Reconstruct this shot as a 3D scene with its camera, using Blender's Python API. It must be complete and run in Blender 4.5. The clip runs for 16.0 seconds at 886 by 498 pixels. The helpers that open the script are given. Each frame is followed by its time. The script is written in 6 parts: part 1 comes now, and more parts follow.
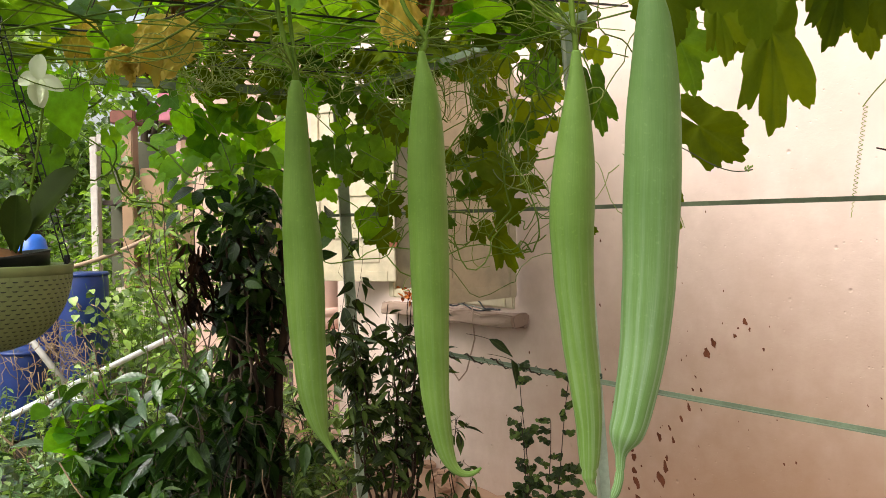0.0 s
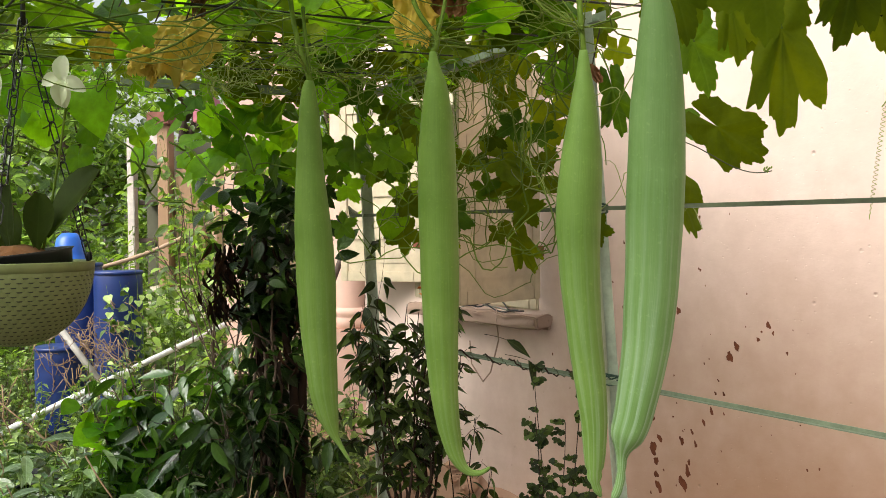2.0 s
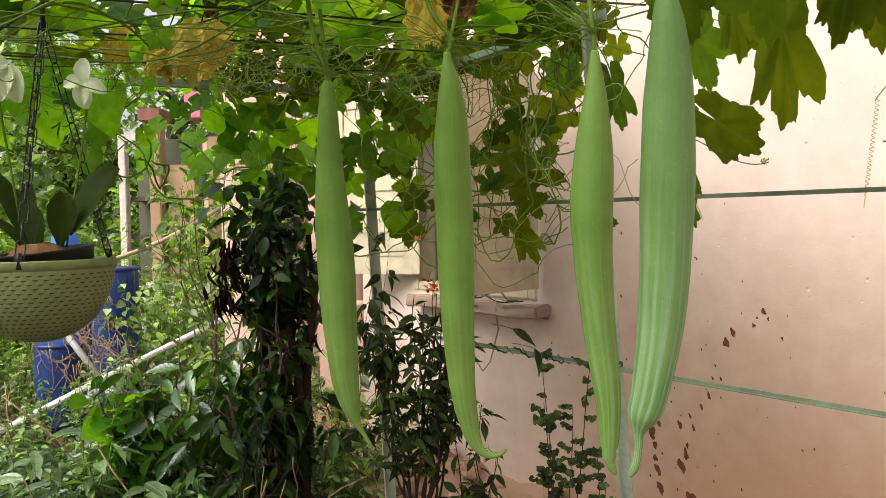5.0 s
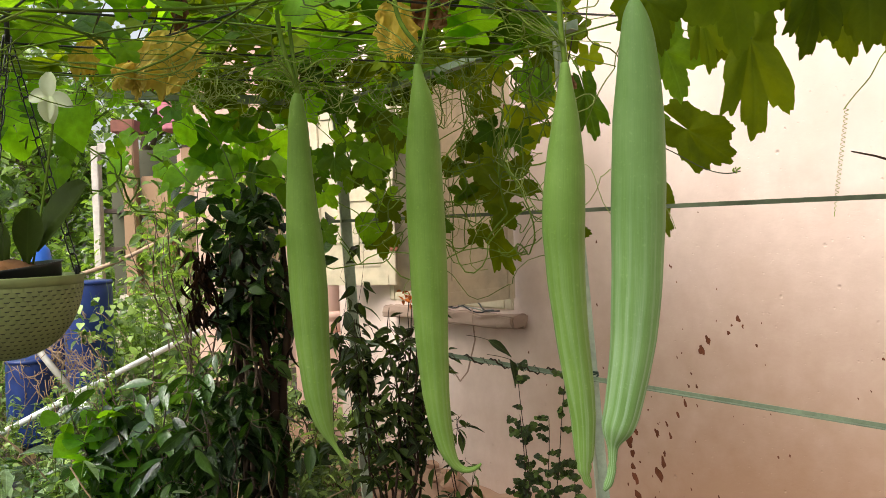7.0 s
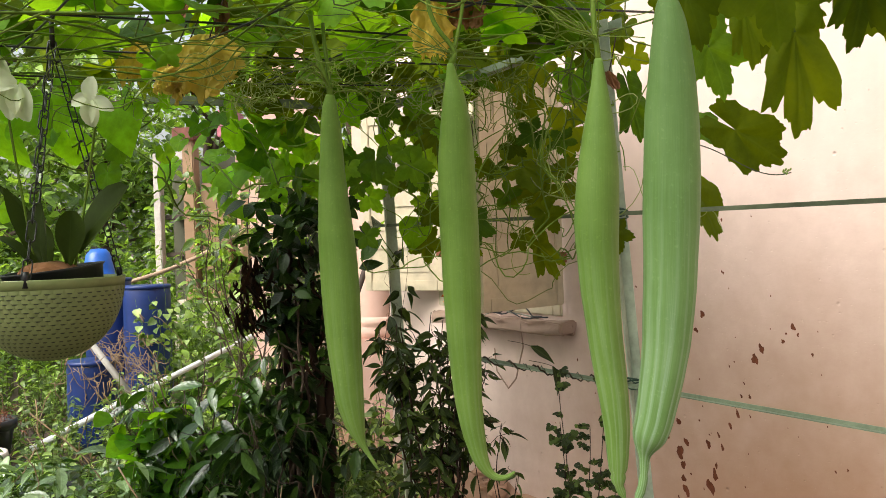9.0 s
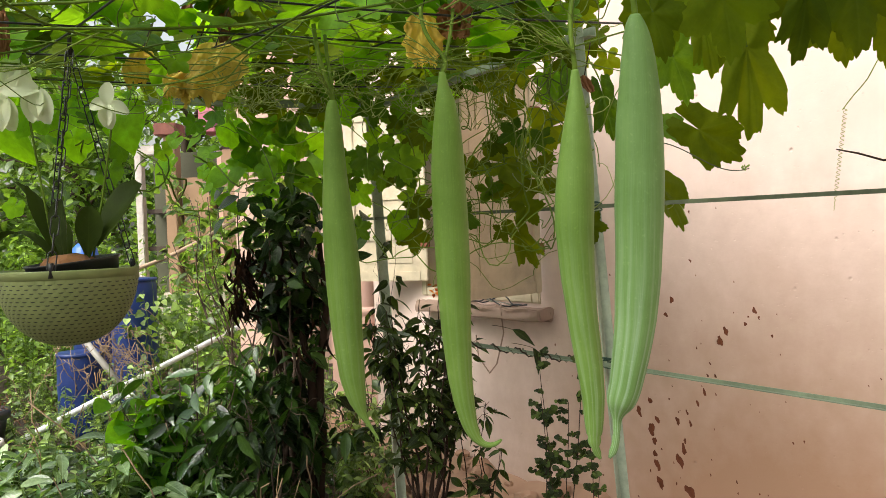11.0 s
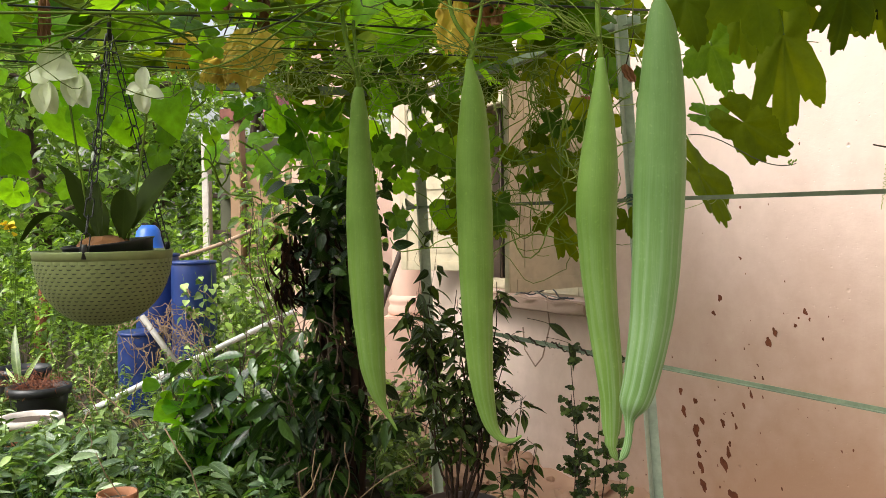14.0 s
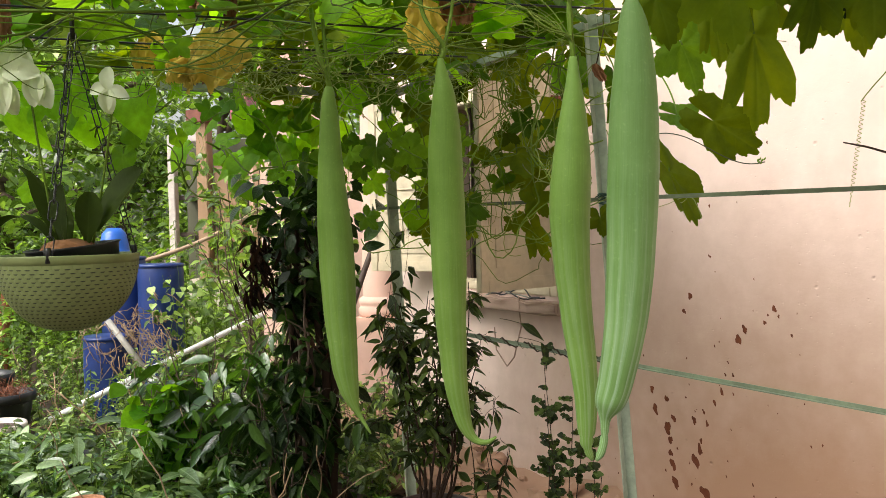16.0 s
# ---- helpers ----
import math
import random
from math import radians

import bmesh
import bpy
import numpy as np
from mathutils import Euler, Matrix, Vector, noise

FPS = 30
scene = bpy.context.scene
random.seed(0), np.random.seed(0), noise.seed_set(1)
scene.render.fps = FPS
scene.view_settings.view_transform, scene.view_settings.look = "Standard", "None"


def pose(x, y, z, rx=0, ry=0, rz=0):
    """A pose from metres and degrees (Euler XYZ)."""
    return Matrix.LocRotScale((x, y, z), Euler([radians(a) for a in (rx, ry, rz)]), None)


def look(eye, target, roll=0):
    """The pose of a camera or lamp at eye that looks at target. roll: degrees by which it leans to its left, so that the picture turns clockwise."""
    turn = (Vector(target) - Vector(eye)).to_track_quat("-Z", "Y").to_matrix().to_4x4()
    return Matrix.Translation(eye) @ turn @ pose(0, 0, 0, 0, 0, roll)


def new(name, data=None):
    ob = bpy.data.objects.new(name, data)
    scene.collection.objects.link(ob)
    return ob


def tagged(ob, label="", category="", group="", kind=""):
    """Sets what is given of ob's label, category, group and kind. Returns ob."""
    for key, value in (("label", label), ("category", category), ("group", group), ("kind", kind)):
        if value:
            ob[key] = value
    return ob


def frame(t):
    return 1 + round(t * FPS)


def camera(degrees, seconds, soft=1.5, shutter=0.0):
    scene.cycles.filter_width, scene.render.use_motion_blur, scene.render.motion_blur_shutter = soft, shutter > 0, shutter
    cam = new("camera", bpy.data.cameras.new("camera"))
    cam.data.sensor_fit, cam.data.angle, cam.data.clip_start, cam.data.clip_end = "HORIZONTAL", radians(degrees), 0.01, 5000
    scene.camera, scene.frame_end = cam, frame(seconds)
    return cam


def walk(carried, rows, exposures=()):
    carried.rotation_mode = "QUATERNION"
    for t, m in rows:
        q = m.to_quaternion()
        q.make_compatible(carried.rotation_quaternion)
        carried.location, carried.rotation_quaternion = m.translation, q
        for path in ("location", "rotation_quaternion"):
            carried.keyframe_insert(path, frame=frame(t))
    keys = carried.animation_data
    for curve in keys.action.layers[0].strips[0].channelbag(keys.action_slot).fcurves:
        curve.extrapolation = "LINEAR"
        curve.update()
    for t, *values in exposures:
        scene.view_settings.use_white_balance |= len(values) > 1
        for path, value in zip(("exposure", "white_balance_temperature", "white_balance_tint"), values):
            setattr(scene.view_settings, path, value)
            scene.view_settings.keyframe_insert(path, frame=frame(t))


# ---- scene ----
cam = camera(54.0, 16.0, soft=0.7)
PATH = [  # seconds, x, y, z, yaw, pitch, lean to the right
    (0, 0.0000, 0.0000, 1.4500, 0.000, -1.301, 0.900),
    (0.5, 0.0082, -0.0066, 1.4486, -0.141, -1.275, 0.638),
    (1, 0.0177, -0.0026, 1.4487, -0.115, -1.230, 0.577),
    (1.5, 0.0335, -0.0072, 1.4498, 0.220, -1.238, 0.520),
    (2, 0.0580, -0.0067, 1.4437, 2.372, -1.141, 0.543),
    (2.5, 0.0713, -0.0147, 1.4452, 4.091, -1.160, 0.548),
    (3, 0.0457, -0.0225, 1.4423, 4.618, -1.206, 0.566),
    (3.5, 0.0114, -0.0679, 1.4438, 3.704, -1.249, 0.637),
    (4, -0.0105, -0.0868, 1.4436, 2.241, -1.402, 0.865),
    (4.2, -0.0201, -0.0840, 1.4428, 1.923, -1.664, 1.014),
    (6.3, 0.0165, -0.1037, 1.4547, 0.212, -1.400, 1.632),
    (6.5, -0.0030, -0.0853, 1.4539, -0.214, -1.316, 1.788),
    (7, 0.0053, -0.0759, 1.4575, 0.017, -1.162, 1.845),
    (7.5, 0.0119, -0.0810, 1.4562, 0.496, -0.960, 1.791),
    (8, 0.0273, -0.0856, 1.4554, 1.142, -0.821, 1.771),
    (8.5, 0.0442, -0.0711, 1.4523, 1.852, -0.703, 1.749),
    (9, 0.0661, -0.0379, 1.4437, 3.959, -0.554, 1.720),
    (9.2, 0.0675, -0.0475, 1.4479, 4.488, -0.578, 1.780),
    (11.3, 0.0341, -0.2684, 1.4417, 2.063, -1.303, 2.031),
    (11.5, 0.0622, -0.2705, 1.4481, 1.985, -1.418, 1.998),
    (12, 0.1291, -0.2328, 1.4334, 3.511, -1.334, 1.656),
    (12.5, 0.1542, -0.2124, 1.4309, 5.397, -1.418, 1.129),
    (13, 0.1629, -0.2016, 1.4308, 6.144, -1.498, 0.654),
    (13.5, 0.1690, -0.2034, 1.4417, 6.748, -1.665, 0.686),
    (14, 0.1464, -0.2081, 1.4415, 6.883, -1.671, 0.738),
    (14.5, 0.1265, -0.2165, 1.4403, 6.733, -1.692, 0.848),
    (15, 0.1223, -0.2233, 1.4477, 5.738, -1.815, 1.022),
    (15.5, 0.1299, -0.2066, 1.4461, 5.227, -1.755, 1.132),
    (16, 0.1363, -0.1917, 1.4415, 4.855, -1.670, 1.174),
]
walk(cam, [(t, pose(x, y, z, 0, 0, yaw) @ pose(0, 0, 0, 90 + pitch) @ pose(0, 0, 0, 0, 0, -roll)) for t, x, y, z, yaw, pitch, roll in PATH],
     exposures=[(0.0, 0.76), (16.0, 0.76)])

# ---- world, sun, exposure ----
world = bpy.data.worlds.new("world")
scene.world = world
world.use_nodes = True
wn = world.node_tree.nodes
sky = wn.new("ShaderNodeTexSky")
sky.sky_type = "NISHITA"
sky.sun_disc = False
sky.sun_elevation = radians(48)
sky.sun_rotation = radians(226)
sky.air_density, sky.dust_density = 1.6, 5.0
wn["Background"].inputs["Strength"].default_value = 0.15
haze = wn.new("ShaderNodeHueSaturation")  # a clouded, nearly white sky
haze.inputs["Saturation"].default_value = 0.35
world.node_tree.links.new(sky.outputs[0], haze.inputs["Color"])
world.node_tree.links.new(haze.outputs[0], wn["Background"].inputs["Color"])

sun_data = bpy.data.lights.new("sun", "SUN")
sun_data.energy, sun_data.angle, sun_data.color = 2.0, radians(40), (1.0, 0.97, 0.92)
sun = new("sun", sun_data)
sun.matrix_world = look((-9, -6.5, 13.5), (0, 2, 0))


# ---- materials ----
def mat(name):
    m = bpy.data.materials.new(name)
    m.use_nodes = True
    return m, m.node_tree.nodes, m.node_tree.links, m.node_tree.nodes["Principled BSDF"]


def ramp(n, stops):
    r = n.new("ShaderNodeValToRGB")
    el = r.color_ramp.elements
    el[0].position, el[0].color = stops[0][0], (*stops[0][1], 1)
    el[1].position, el[1].color = stops[-1][0], (*stops[-1][1], 1)
    for p, c in stops[1:-1]:
        e = el.new(p)
        e.color = (*c, 1)
    return r


def noise_tex(n, l, scale, detail=4, rough=0.6, stretch=None):
    tc = n.new("ShaderNodeTexCoord")
    t = n.new("ShaderNodeTexNoise")
    t.inputs["Scale"].default_value, t.inputs["Detail"].default_value, t.inputs["Roughness"].default_value = scale, detail, rough
    if stretch:
        mp = n.new("ShaderNodeMapping")
        mp.inputs["Scale"].default_value = stretch
        l.new(tc.outputs["Object"], mp.inputs["Vector"])
        l.new(mp.outputs["Vector"], t.inputs["Vector"])
    else:
        l.new(tc.outputs["Object"], t.inputs["Vector"])
    return t


def mix_color(n, l, fac, a, b, blend="MIX"):
    m = n.new("ShaderNodeMix")
    m.data_type, m.blend_type = "RGBA", blend
    for k, v in ((0, fac), (6, a), (7, b)):
        if hasattr(v, "is_linked"):
            l.new(v, m.inputs[k])
        else:
            m.inputs[k].default_value = v if k == 0 else (*v, 1)
    return m.outputs[2]


def bump(n, l, height, p, strength=0.3, distance=0.01):
    b = n.new("ShaderNodeBump")
    b.inputs["Strength"].default_value, b.inputs["Distance"].default_value = strength, distance
    l.new(height, b.inputs["Height"])
    l.new(b.outputs["Normal"], p.inputs["Normal"])


def plain(name, color, rough=0.5, metal=0.0, grain=40.0, vary=0.25, relief=0.2, spec=0.5):
    """A surface of one base colour with stains at one scale and grain at another."""
    m, n, l, p = mat(name)
    fine, wide = noise_tex(n, l, grain, 5), noise_tex(n, l, grain / 9, 3)
    dark = tuple(c * (1 - vary) for c in color)
    light = tuple(min(1, c * (1 + vary * 0.6)) for c in color)
    r1 = ramp(n, [(0.3, dark), (0.7, light)])
    l.new(wide.outputs["Fac"], r1.inputs["Fac"])
    r2 = ramp(n, [(0.35, (0.72, 0.72, 0.72)), (0.6, (1, 1, 1))])
    l.new(fine.outputs["Fac"], r2.inputs["Fac"])
    l.new(mix_color(n, l, 0.6, r1.outputs["Color"], r2.outputs["Color"], "MULTIPLY"), p.inputs["Base Color"])
    p.inputs["Roughness"].default_value, p.inputs["Metallic"].default_value = rough, metal
    p.inputs["Specular IOR Level"].default_value = spec
    bump(n, l, fine.outputs["Fac"], p, relief, 0.004)
    return m


def math_node(n, l, kind, a, b=None, c=None):
    m = n.new("ShaderNodeMath")
    m.operation = kind
    for k, v in enumerate((a, b, c)):
        if v is None:
            continue
        if hasattr(v, "is_linked"):
            l.new(v, m.inputs[k])
        else:
            m.inputs[k].default_value = v
    return m.outputs[0]


def leaf_mat(name, dark, light, through_color, thin=0.35, rough=0.45, spec=0.25, veins=30.0, ribs=0.3, quilt=-0.15, relief=0.3):
    """A leaf: each leaf has its own tone, pale veins and raised fields between them; light shines through the blade."""
    m, n, l, p = mat(name)
    geo, info = n.new("ShaderNodeNewGeometry"), n.new("ShaderNodeObjectInfo")
    own = math_node(n, l, "FRACT", math_node(n, l, "ADD", geo.outputs["Random Per Island"], info.outputs["Random"]))
    r = ramp(n, [(0.0, tuple(0.6 * c for c in dark)), (0.6, tuple(0.78 * a + 0.22 * b for a, b in zip(dark, light))), (1.0, tuple(1.35 * c for c in light))])
    l.new(own, r.inputs["Fac"])
    t = noise_tex(n, l, veins, 5, 0.65)
    r2 = ramp(n, [(0.32, (0.62, 0.64, 0.55)), (0.66, (1.1, 1.08, 1.0))])
    l.new(t.outputs["Fac"], r2.inputs["Fac"])
    uv = n.new("ShaderNodeUVMap")
    sep = n.new("ShaderNodeSeparateXYZ")
    l.new(uv.outputs[0], sep.inputs[0])
    au = math_node(n, l, "ABSOLUTE", sep.outputs["X"])
    mid = math_node(n, l, "SUBTRACT", 1.0, math_node(n, l, "MULTIPLY", au, 60.0))
    saw = math_node(n, l, "FRACT", math_node(n, l, "MULTIPLY", math_node(n, l, "MULTIPLY_ADD", au, -0.9, sep.outputs["Y"]), 7.0))
    hill = math_node(n, l, "ABSOLUTE", math_node(n, l, "MULTIPLY_ADD", saw, 2.0, -1.0))
    rib = math_node(n, l, "MULTIPLY_ADD", hill, 8.0, -7.0)
    vein = n.new("ShaderNodeClamp")
    l.new(math_node(n, l, "MAXIMUM", mid, math_node(n, l, "MULTIPLY", rib, 0.6)), vein.inputs[0])
    fac = math_node(n, l, "MULTIPLY", vein.outputs[0], ribs)
    col = mix_color(n, l, 0.85, r.outputs["Color"], r2.outputs["Color"], "MULTIPLY")
    pale = tuple(min(1, 2.2 * c + 0.03) for c in light)
    l.new(mix_color(n, l, fac, col, pale), p.inputs["Base Color"])
    p.inputs["Roughness"].default_value = rough
    p.inputs["Specular IOR Level"].default_value = spec
    height = math_node(n, l, "MULTIPLY_ADD", hill, quilt, t.outputs["Fac"])
    bump(n, l, height, p, relief, 0.004)
    tr = n.new("ShaderNodeBsdfTranslucent")
    tcol = mix_color(n, l, 0.75, through_color, r2.outputs["Color"], "MULTIPLY")
    tone = ramp(n, [(0.0, (0.30, 0.36, 0.35)), (0.5, (0.7, 0.72, 0.7)), (1.0, (1.18, 1.2, 1.0))])
    l.new(own, tone.inputs["Fac"])
    l.new(mix_color(n, l, 1.0, tcol, tone.outputs["Color"], "MULTIPLY"), tr.inputs["Color"])
    mx = n.new("ShaderNodeMixShader")
    mx.inputs[0].default_value = thin
    l.new(p.outputs[0], mx.inputs[1])
    l.new(tr.outputs[0], mx.inputs[2])
    l.new(mx.outputs[0], n["Material Output"].inputs["Surface"])
    return m


def thin_sheet(name, base, blotch, through_color, thin, broad, fine):
    """A thin dry or fleshy sheet: blotches, fine creases, light shining through."""
    m, n, l, p = mat(name)
    a, b = noise_tex(n, l, broad, 5, 0.65), noise_tex(n, l, fine, 4)
    r = ramp(n, [(0.50, base), (0.60, tuple(0.6 * x + 0.4 * y for x, y in zip(base, blotch))), (0.72, blotch)])
    l.new(a.outputs["Fac"], r.inputs["Fac"])
    r2 = ramp(n, [(0.3, (0.78, 0.76, 0.72)), (0.6, (1, 1, 1))])
    l.new(b.outputs["Fac"], r2.inputs["Fac"])
    col = mix_color(n, l, 0.4, r.outputs["Color"], r2.outputs["Color"], "MULTIPLY")
    l.new(col, p.inputs["Base Color"])
    p.inputs["Roughness"].default_value, p.inputs["Specular IOR Level"].default_value = 0.8, 0.15
    bump(n, l, mix_color(n, l, 0.5, a.outputs["Color"], b.outputs["Color"]), p, 0.3, 0.004)
    tr = n.new("ShaderNodeBsdfTranslucent")
    l.new(mix_color(n, l, 0.5, through_color, r.outputs["Color"], "MULTIPLY"), tr.inputs["Color"])
    mx = n.new("ShaderNodeMixShader")
    mx.inputs[0].default_value = thin
    l.new(p.outputs[0], mx.inputs[1])
    l.new(tr.outputs[0], mx.inputs[2])
    l.new(mx.outputs[0], n["Material Output"].inputs["Surface"])
    return m


def plaster(name, base, stain, stain_at=None):
    m, n, l, p = mat(name)
    wide, mid, fine = noise_tex(n, l, 1.3, 5), noise_tex(n, l, 9, 6), noise_tex(n, l, 90, 4)
    r = ramp(n, [(0.3, tuple(c * 0.93 for c in base)), (0.62, base), (0.8, tuple(min(1, c * 1.07) for c in base))])
    l.new(mid.outputs["Fac"], r.inputs["Fac"])
    r2 = ramp(n, [(0.44, (0, 0, 0)), (0.72, (0.65, 0.65, 0.65))])
    l.new(wide.outputs["Fac"], r2.inputs["Fac"])
    col = mix_color(n, l, r2.outputs["Color"], r.outputs["Color"], tuple(0.55 * a + 0.45 * b for a, b in zip(base, stain)))
    if stain_at:
        # red earth splashed on the lower part: an uneven patch, also painting the dimmer light there
        tc = n.new("ShaderNodeTexCoord")
        d = n.new("ShaderNodeVectorMath")
        d.operation = "SUBTRACT"
        l.new(tc.outputs["Object"], d.inputs[0])
        d.inputs[1].default_value = stain_at
        s = n.new("ShaderNodeVectorMath")
        s.operation = "MULTIPLY"
        l.new(d.outputs[0], s.inputs[0])
        s.inputs[1].default_value = (0.55, 0.0, 0.75)
        ln = n.new("ShaderNodeVectorMath")
        ln.operation = "LENGTH"
        l.new(s.outputs[0], ln.inputs[0])
        ad = n.new("ShaderNodeMath")
        ad.operation = "MULTIPLY_ADD"
        l.new(mid.outputs["Fac"], ad.inputs[0])
        ad.inputs[1].default_value = 0.28
        l.new(ln.outputs["Value"], ad.inputs[2])
        r3 = ramp(n, [(0.37, (0.95, 0.95, 0.95)), (0.99, (0, 0, 0))])
        half = n.new("ShaderNodeMath")
        half.operation = "MULTIPLY"
        half.inputs[1].default_value = 0.72
        l.new(ad.outputs[0], half.inputs[0])
        l.new(half.outputs[0], r3.inputs["Fac"])
        col = mix_color(n, l, r3.outputs["Color"], col, stain)
    l.new(col, p.inputs["Base Color"])
    p.inputs["Roughness"].default_value = 0.75
    p.inputs["Specular IOR Level"].default_value = 0.3
    # sparse pits and dents over a softly trowelled face
    tc2 = n.new("ShaderNodeTexCoord")

    def pits(scale, radius):
        vor = n.new("ShaderNodeTexVoronoi")
        vor.inputs["Scale"].default_value = scale
        l.new(tc2.outputs["Object"], vor.inputs["Vector"])
        bowl = ramp(n, [(0.0, (0, 0, 0)), (radius, (1, 1, 1))])
        l.new(math_node(n, l, "MULTIPLY_ADD", fine.outputs["Fac"], 0.06, vor.outputs["Distance"]), bowl.inputs["Fac"])
        pick = ramp(n, [(0.60, (1, 1, 1)), (0.62, (0, 0, 0))])
        l.new(vor.outputs["Color"], pick.inputs["Fac"])
        return math_node(n, l, "MAXIMUM", bowl.outputs["Color"], pick.outputs["Color"])

    soft = math_node(n, l, "MULTIPLY_ADD", mid.outputs["Fac"], 0.38, math_node(n, l, "MULTIPLY", fine.outputs["Fac"], 0.05))
    h = math_node(n, l, "ADD", soft, math_node(n, l, "MULTIPLY", pits(11, 0.13), 0.9))
    h = math_node(n, l, "ADD", h, math_node(n, l, "MULTIPLY", pits(27, 0.15), 0.5))
    h = math_node(n, l, "ADD", h, math_node(n, l, "MULTIPLY", pits(48, 0.17), 0.3))
    bump(n, l, h, p, 0.6, 0.012)
    return m


PINK = plaster("pink_plaster", (0.70, 0.55, 0.475), (0.36, 0.205, 0.125), (-1.45, 0, 0.0))
PINK_COLUMN = plaster("column_plaster", (0.70, 0.46, 0.37), (0.5, 0.28, 0.18))
TAN = plaster("tan_plaster", (0.40, 0.25, 0.15), (0.2, 0.11, 0.06))
CREAM_WALL = plaster("cream_plaster", (0.66, 0.58, 0.47), (0.3, 0.28, 0.2))
GREY_WALL = plaster("grey_cement", (0.22, 0.23, 0.18), (0.10, 0.11, 0.07))
OLIVE_WALL = plaster("olive_cement", (0.115, 0.115, 0.075), (0.05, 0.055, 0.03))
SILL = plaster("sill_cement", (0.32, 0.22, 0.165), (0.2, 0.14, 0.1))
CREAM = plain("cream_paint", (0.60, 0.51, 0.35), 0.55, grain=14, vary=0.22)
DARK_WOOD = plain("dark_wood", (0.09, 0.06, 0.045), 0.7, grain=30)
# dark colour puts the room's lack of light into its walls
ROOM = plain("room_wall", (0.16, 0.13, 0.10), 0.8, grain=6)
GREEN_PAINT = plain("green_paint", (0.17, 0.215, 0.14), 0.5, grain=60, vary=0.4)
# darker copy of the green paint: the upper rail's shaded underside as colour
RAIL_SHADED = plain("shaded_rail_paint", (0.10, 0.12, 0.065), 0.6, grain=60, vary=0.4)
BLACK = plain("black_plastic", (0.012, 0.012, 0.013), 0.4, grain=50)
POST_PAINT = plain("post_paint", (0.37, 0.43, 0.32), 0.5, grain=50, vary=0.3)
WIRE = plain("black_wire", (0.01, 0.01, 0.01), 0.5)
BLUE = plain("blue_plastic", (0.012, 0.035, 0.17), 0.38, grain=9, vary=0.35)
WHITE_PIPE = plain("white_pipe", (0.78, 0.78, 0.76), 0.4, grain=20, vary=0.12)
OLD_PIPE = plain("old_pipe", (0.30, 0.28, 0.24), 0.5, grain=20, vary=0.3)
ROPE = plain("hose", (0.50, 0.34, 0.22), 0.6, grain=60)
TERRACOTTA = plain("terracotta", (0.40, 0.17, 0.08), 0.75, grain=18, vary=0.35)
WHITE_RIM = plain("limewash", (0.66, 0.58, 0.52), 0.8, grain=25, vary=0.25)
# dark tone painted for the shade in the weave's recesses
DASH_SHADE = plain("dash_shade", (0.040, 0.046, 0.026), 0.6, grain=30)
OLIVE = plain("olive_plastic", (0.225, 0.265, 0.10), 0.42, grain=30, vary=0.18, relief=0.08)
SOIL = plain("soil", (0.075, 0.05, 0.034), 0.95, grain=26, vary=0.5, relief=0.8)
RUBBLE = plaster("rubble", (0.38, 0.23, 0.15), (0.15, 0.085, 0.055))
RUST = plain("rust", (0.22, 0.07, 0.03), 0.8, grain=40, vary=0.4)
RED_TILE = plain("red_tile", (0.27, 0.095, 0.065), 0.75, grain=20, vary=0.4)
PINK_CLOTH = plain("pink_cloth", (0.60, 0.20, 0.25), 0.8, grain=12)
STAIN = plain("mud_stain", (0.15, 0.05, 0.025), 0.9, grain=60, vary=0.4, spec=0.12)
STEM_STRAW = plain("stem_straw", (0.24, 0.31, 0.06), 0.6, grain=60, vary=0.35)
STEM_GREEN = plain("stem_green", (0.125, 0.20, 0.022), 0.6, grain=60, vary=0.35, spec=0.15)
STEM_PALE = plain("stem_pale", (0.165, 0.235, 0.035), 0.6, grain=60, vary=0.35, spec=0.15)
STEM_DARK = plain("stem_dark", (0.045, 0.05, 0.02), 0.6, grain=60)
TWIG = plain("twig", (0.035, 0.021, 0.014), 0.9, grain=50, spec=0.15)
BARK = plain("bark", (0.10, 0.065, 0.045), 0.9, grain=24, vary=0.45, relief=0.9)
MEDIUM = plain("coir", (0.20, 0.085, 0.03), 0.9, grain=80)
PETAL = thin_sheet("petal", (0.78, 0.82, 0.64), (0.70, 0.75, 0.50), (0.93, 0.96, 0.75), 0.4, 14, 60)
YELLOW_PETAL = leaf_mat("yellow_petal", (0.8, 0.55, 0.02), (0.85, 0.6, 0.03), (0.8, 0.5, 0.02), 0.3)
ORANGE_PETAL = leaf_mat("orange_petal", (0.75, 0.16, 0.03), (0.8, 0.25, 0.05), (0.8, 0.2, 0.02), 0.3)
VINE_LEAF = leaf_mat("vine_leaf", (0.045, 0.115, 0.012), (0.10, 0.20, 0.02), (0.33, 0.60, 0.01), 0.5, 0.55, 0.15)
# darker copy of the vine leaf: its shaded, backlit look is in the colour
HERO_LEAF = leaf_mat("shaded_vine_leaf", (0.055, 0.092, 0.005), (0.098, 0.14, 0.008), (0.31, 0.41, 0.002), 0.45, 0.65, 0.06, 14, 0.10)
BRIGHT_LEAF = leaf_mat("bright_leaf", (0.055, 0.15, 0.012), (0.10, 0.22, 0.02), (0.44, 0.86, 0.01), 0.62, 0.55, 0.12)
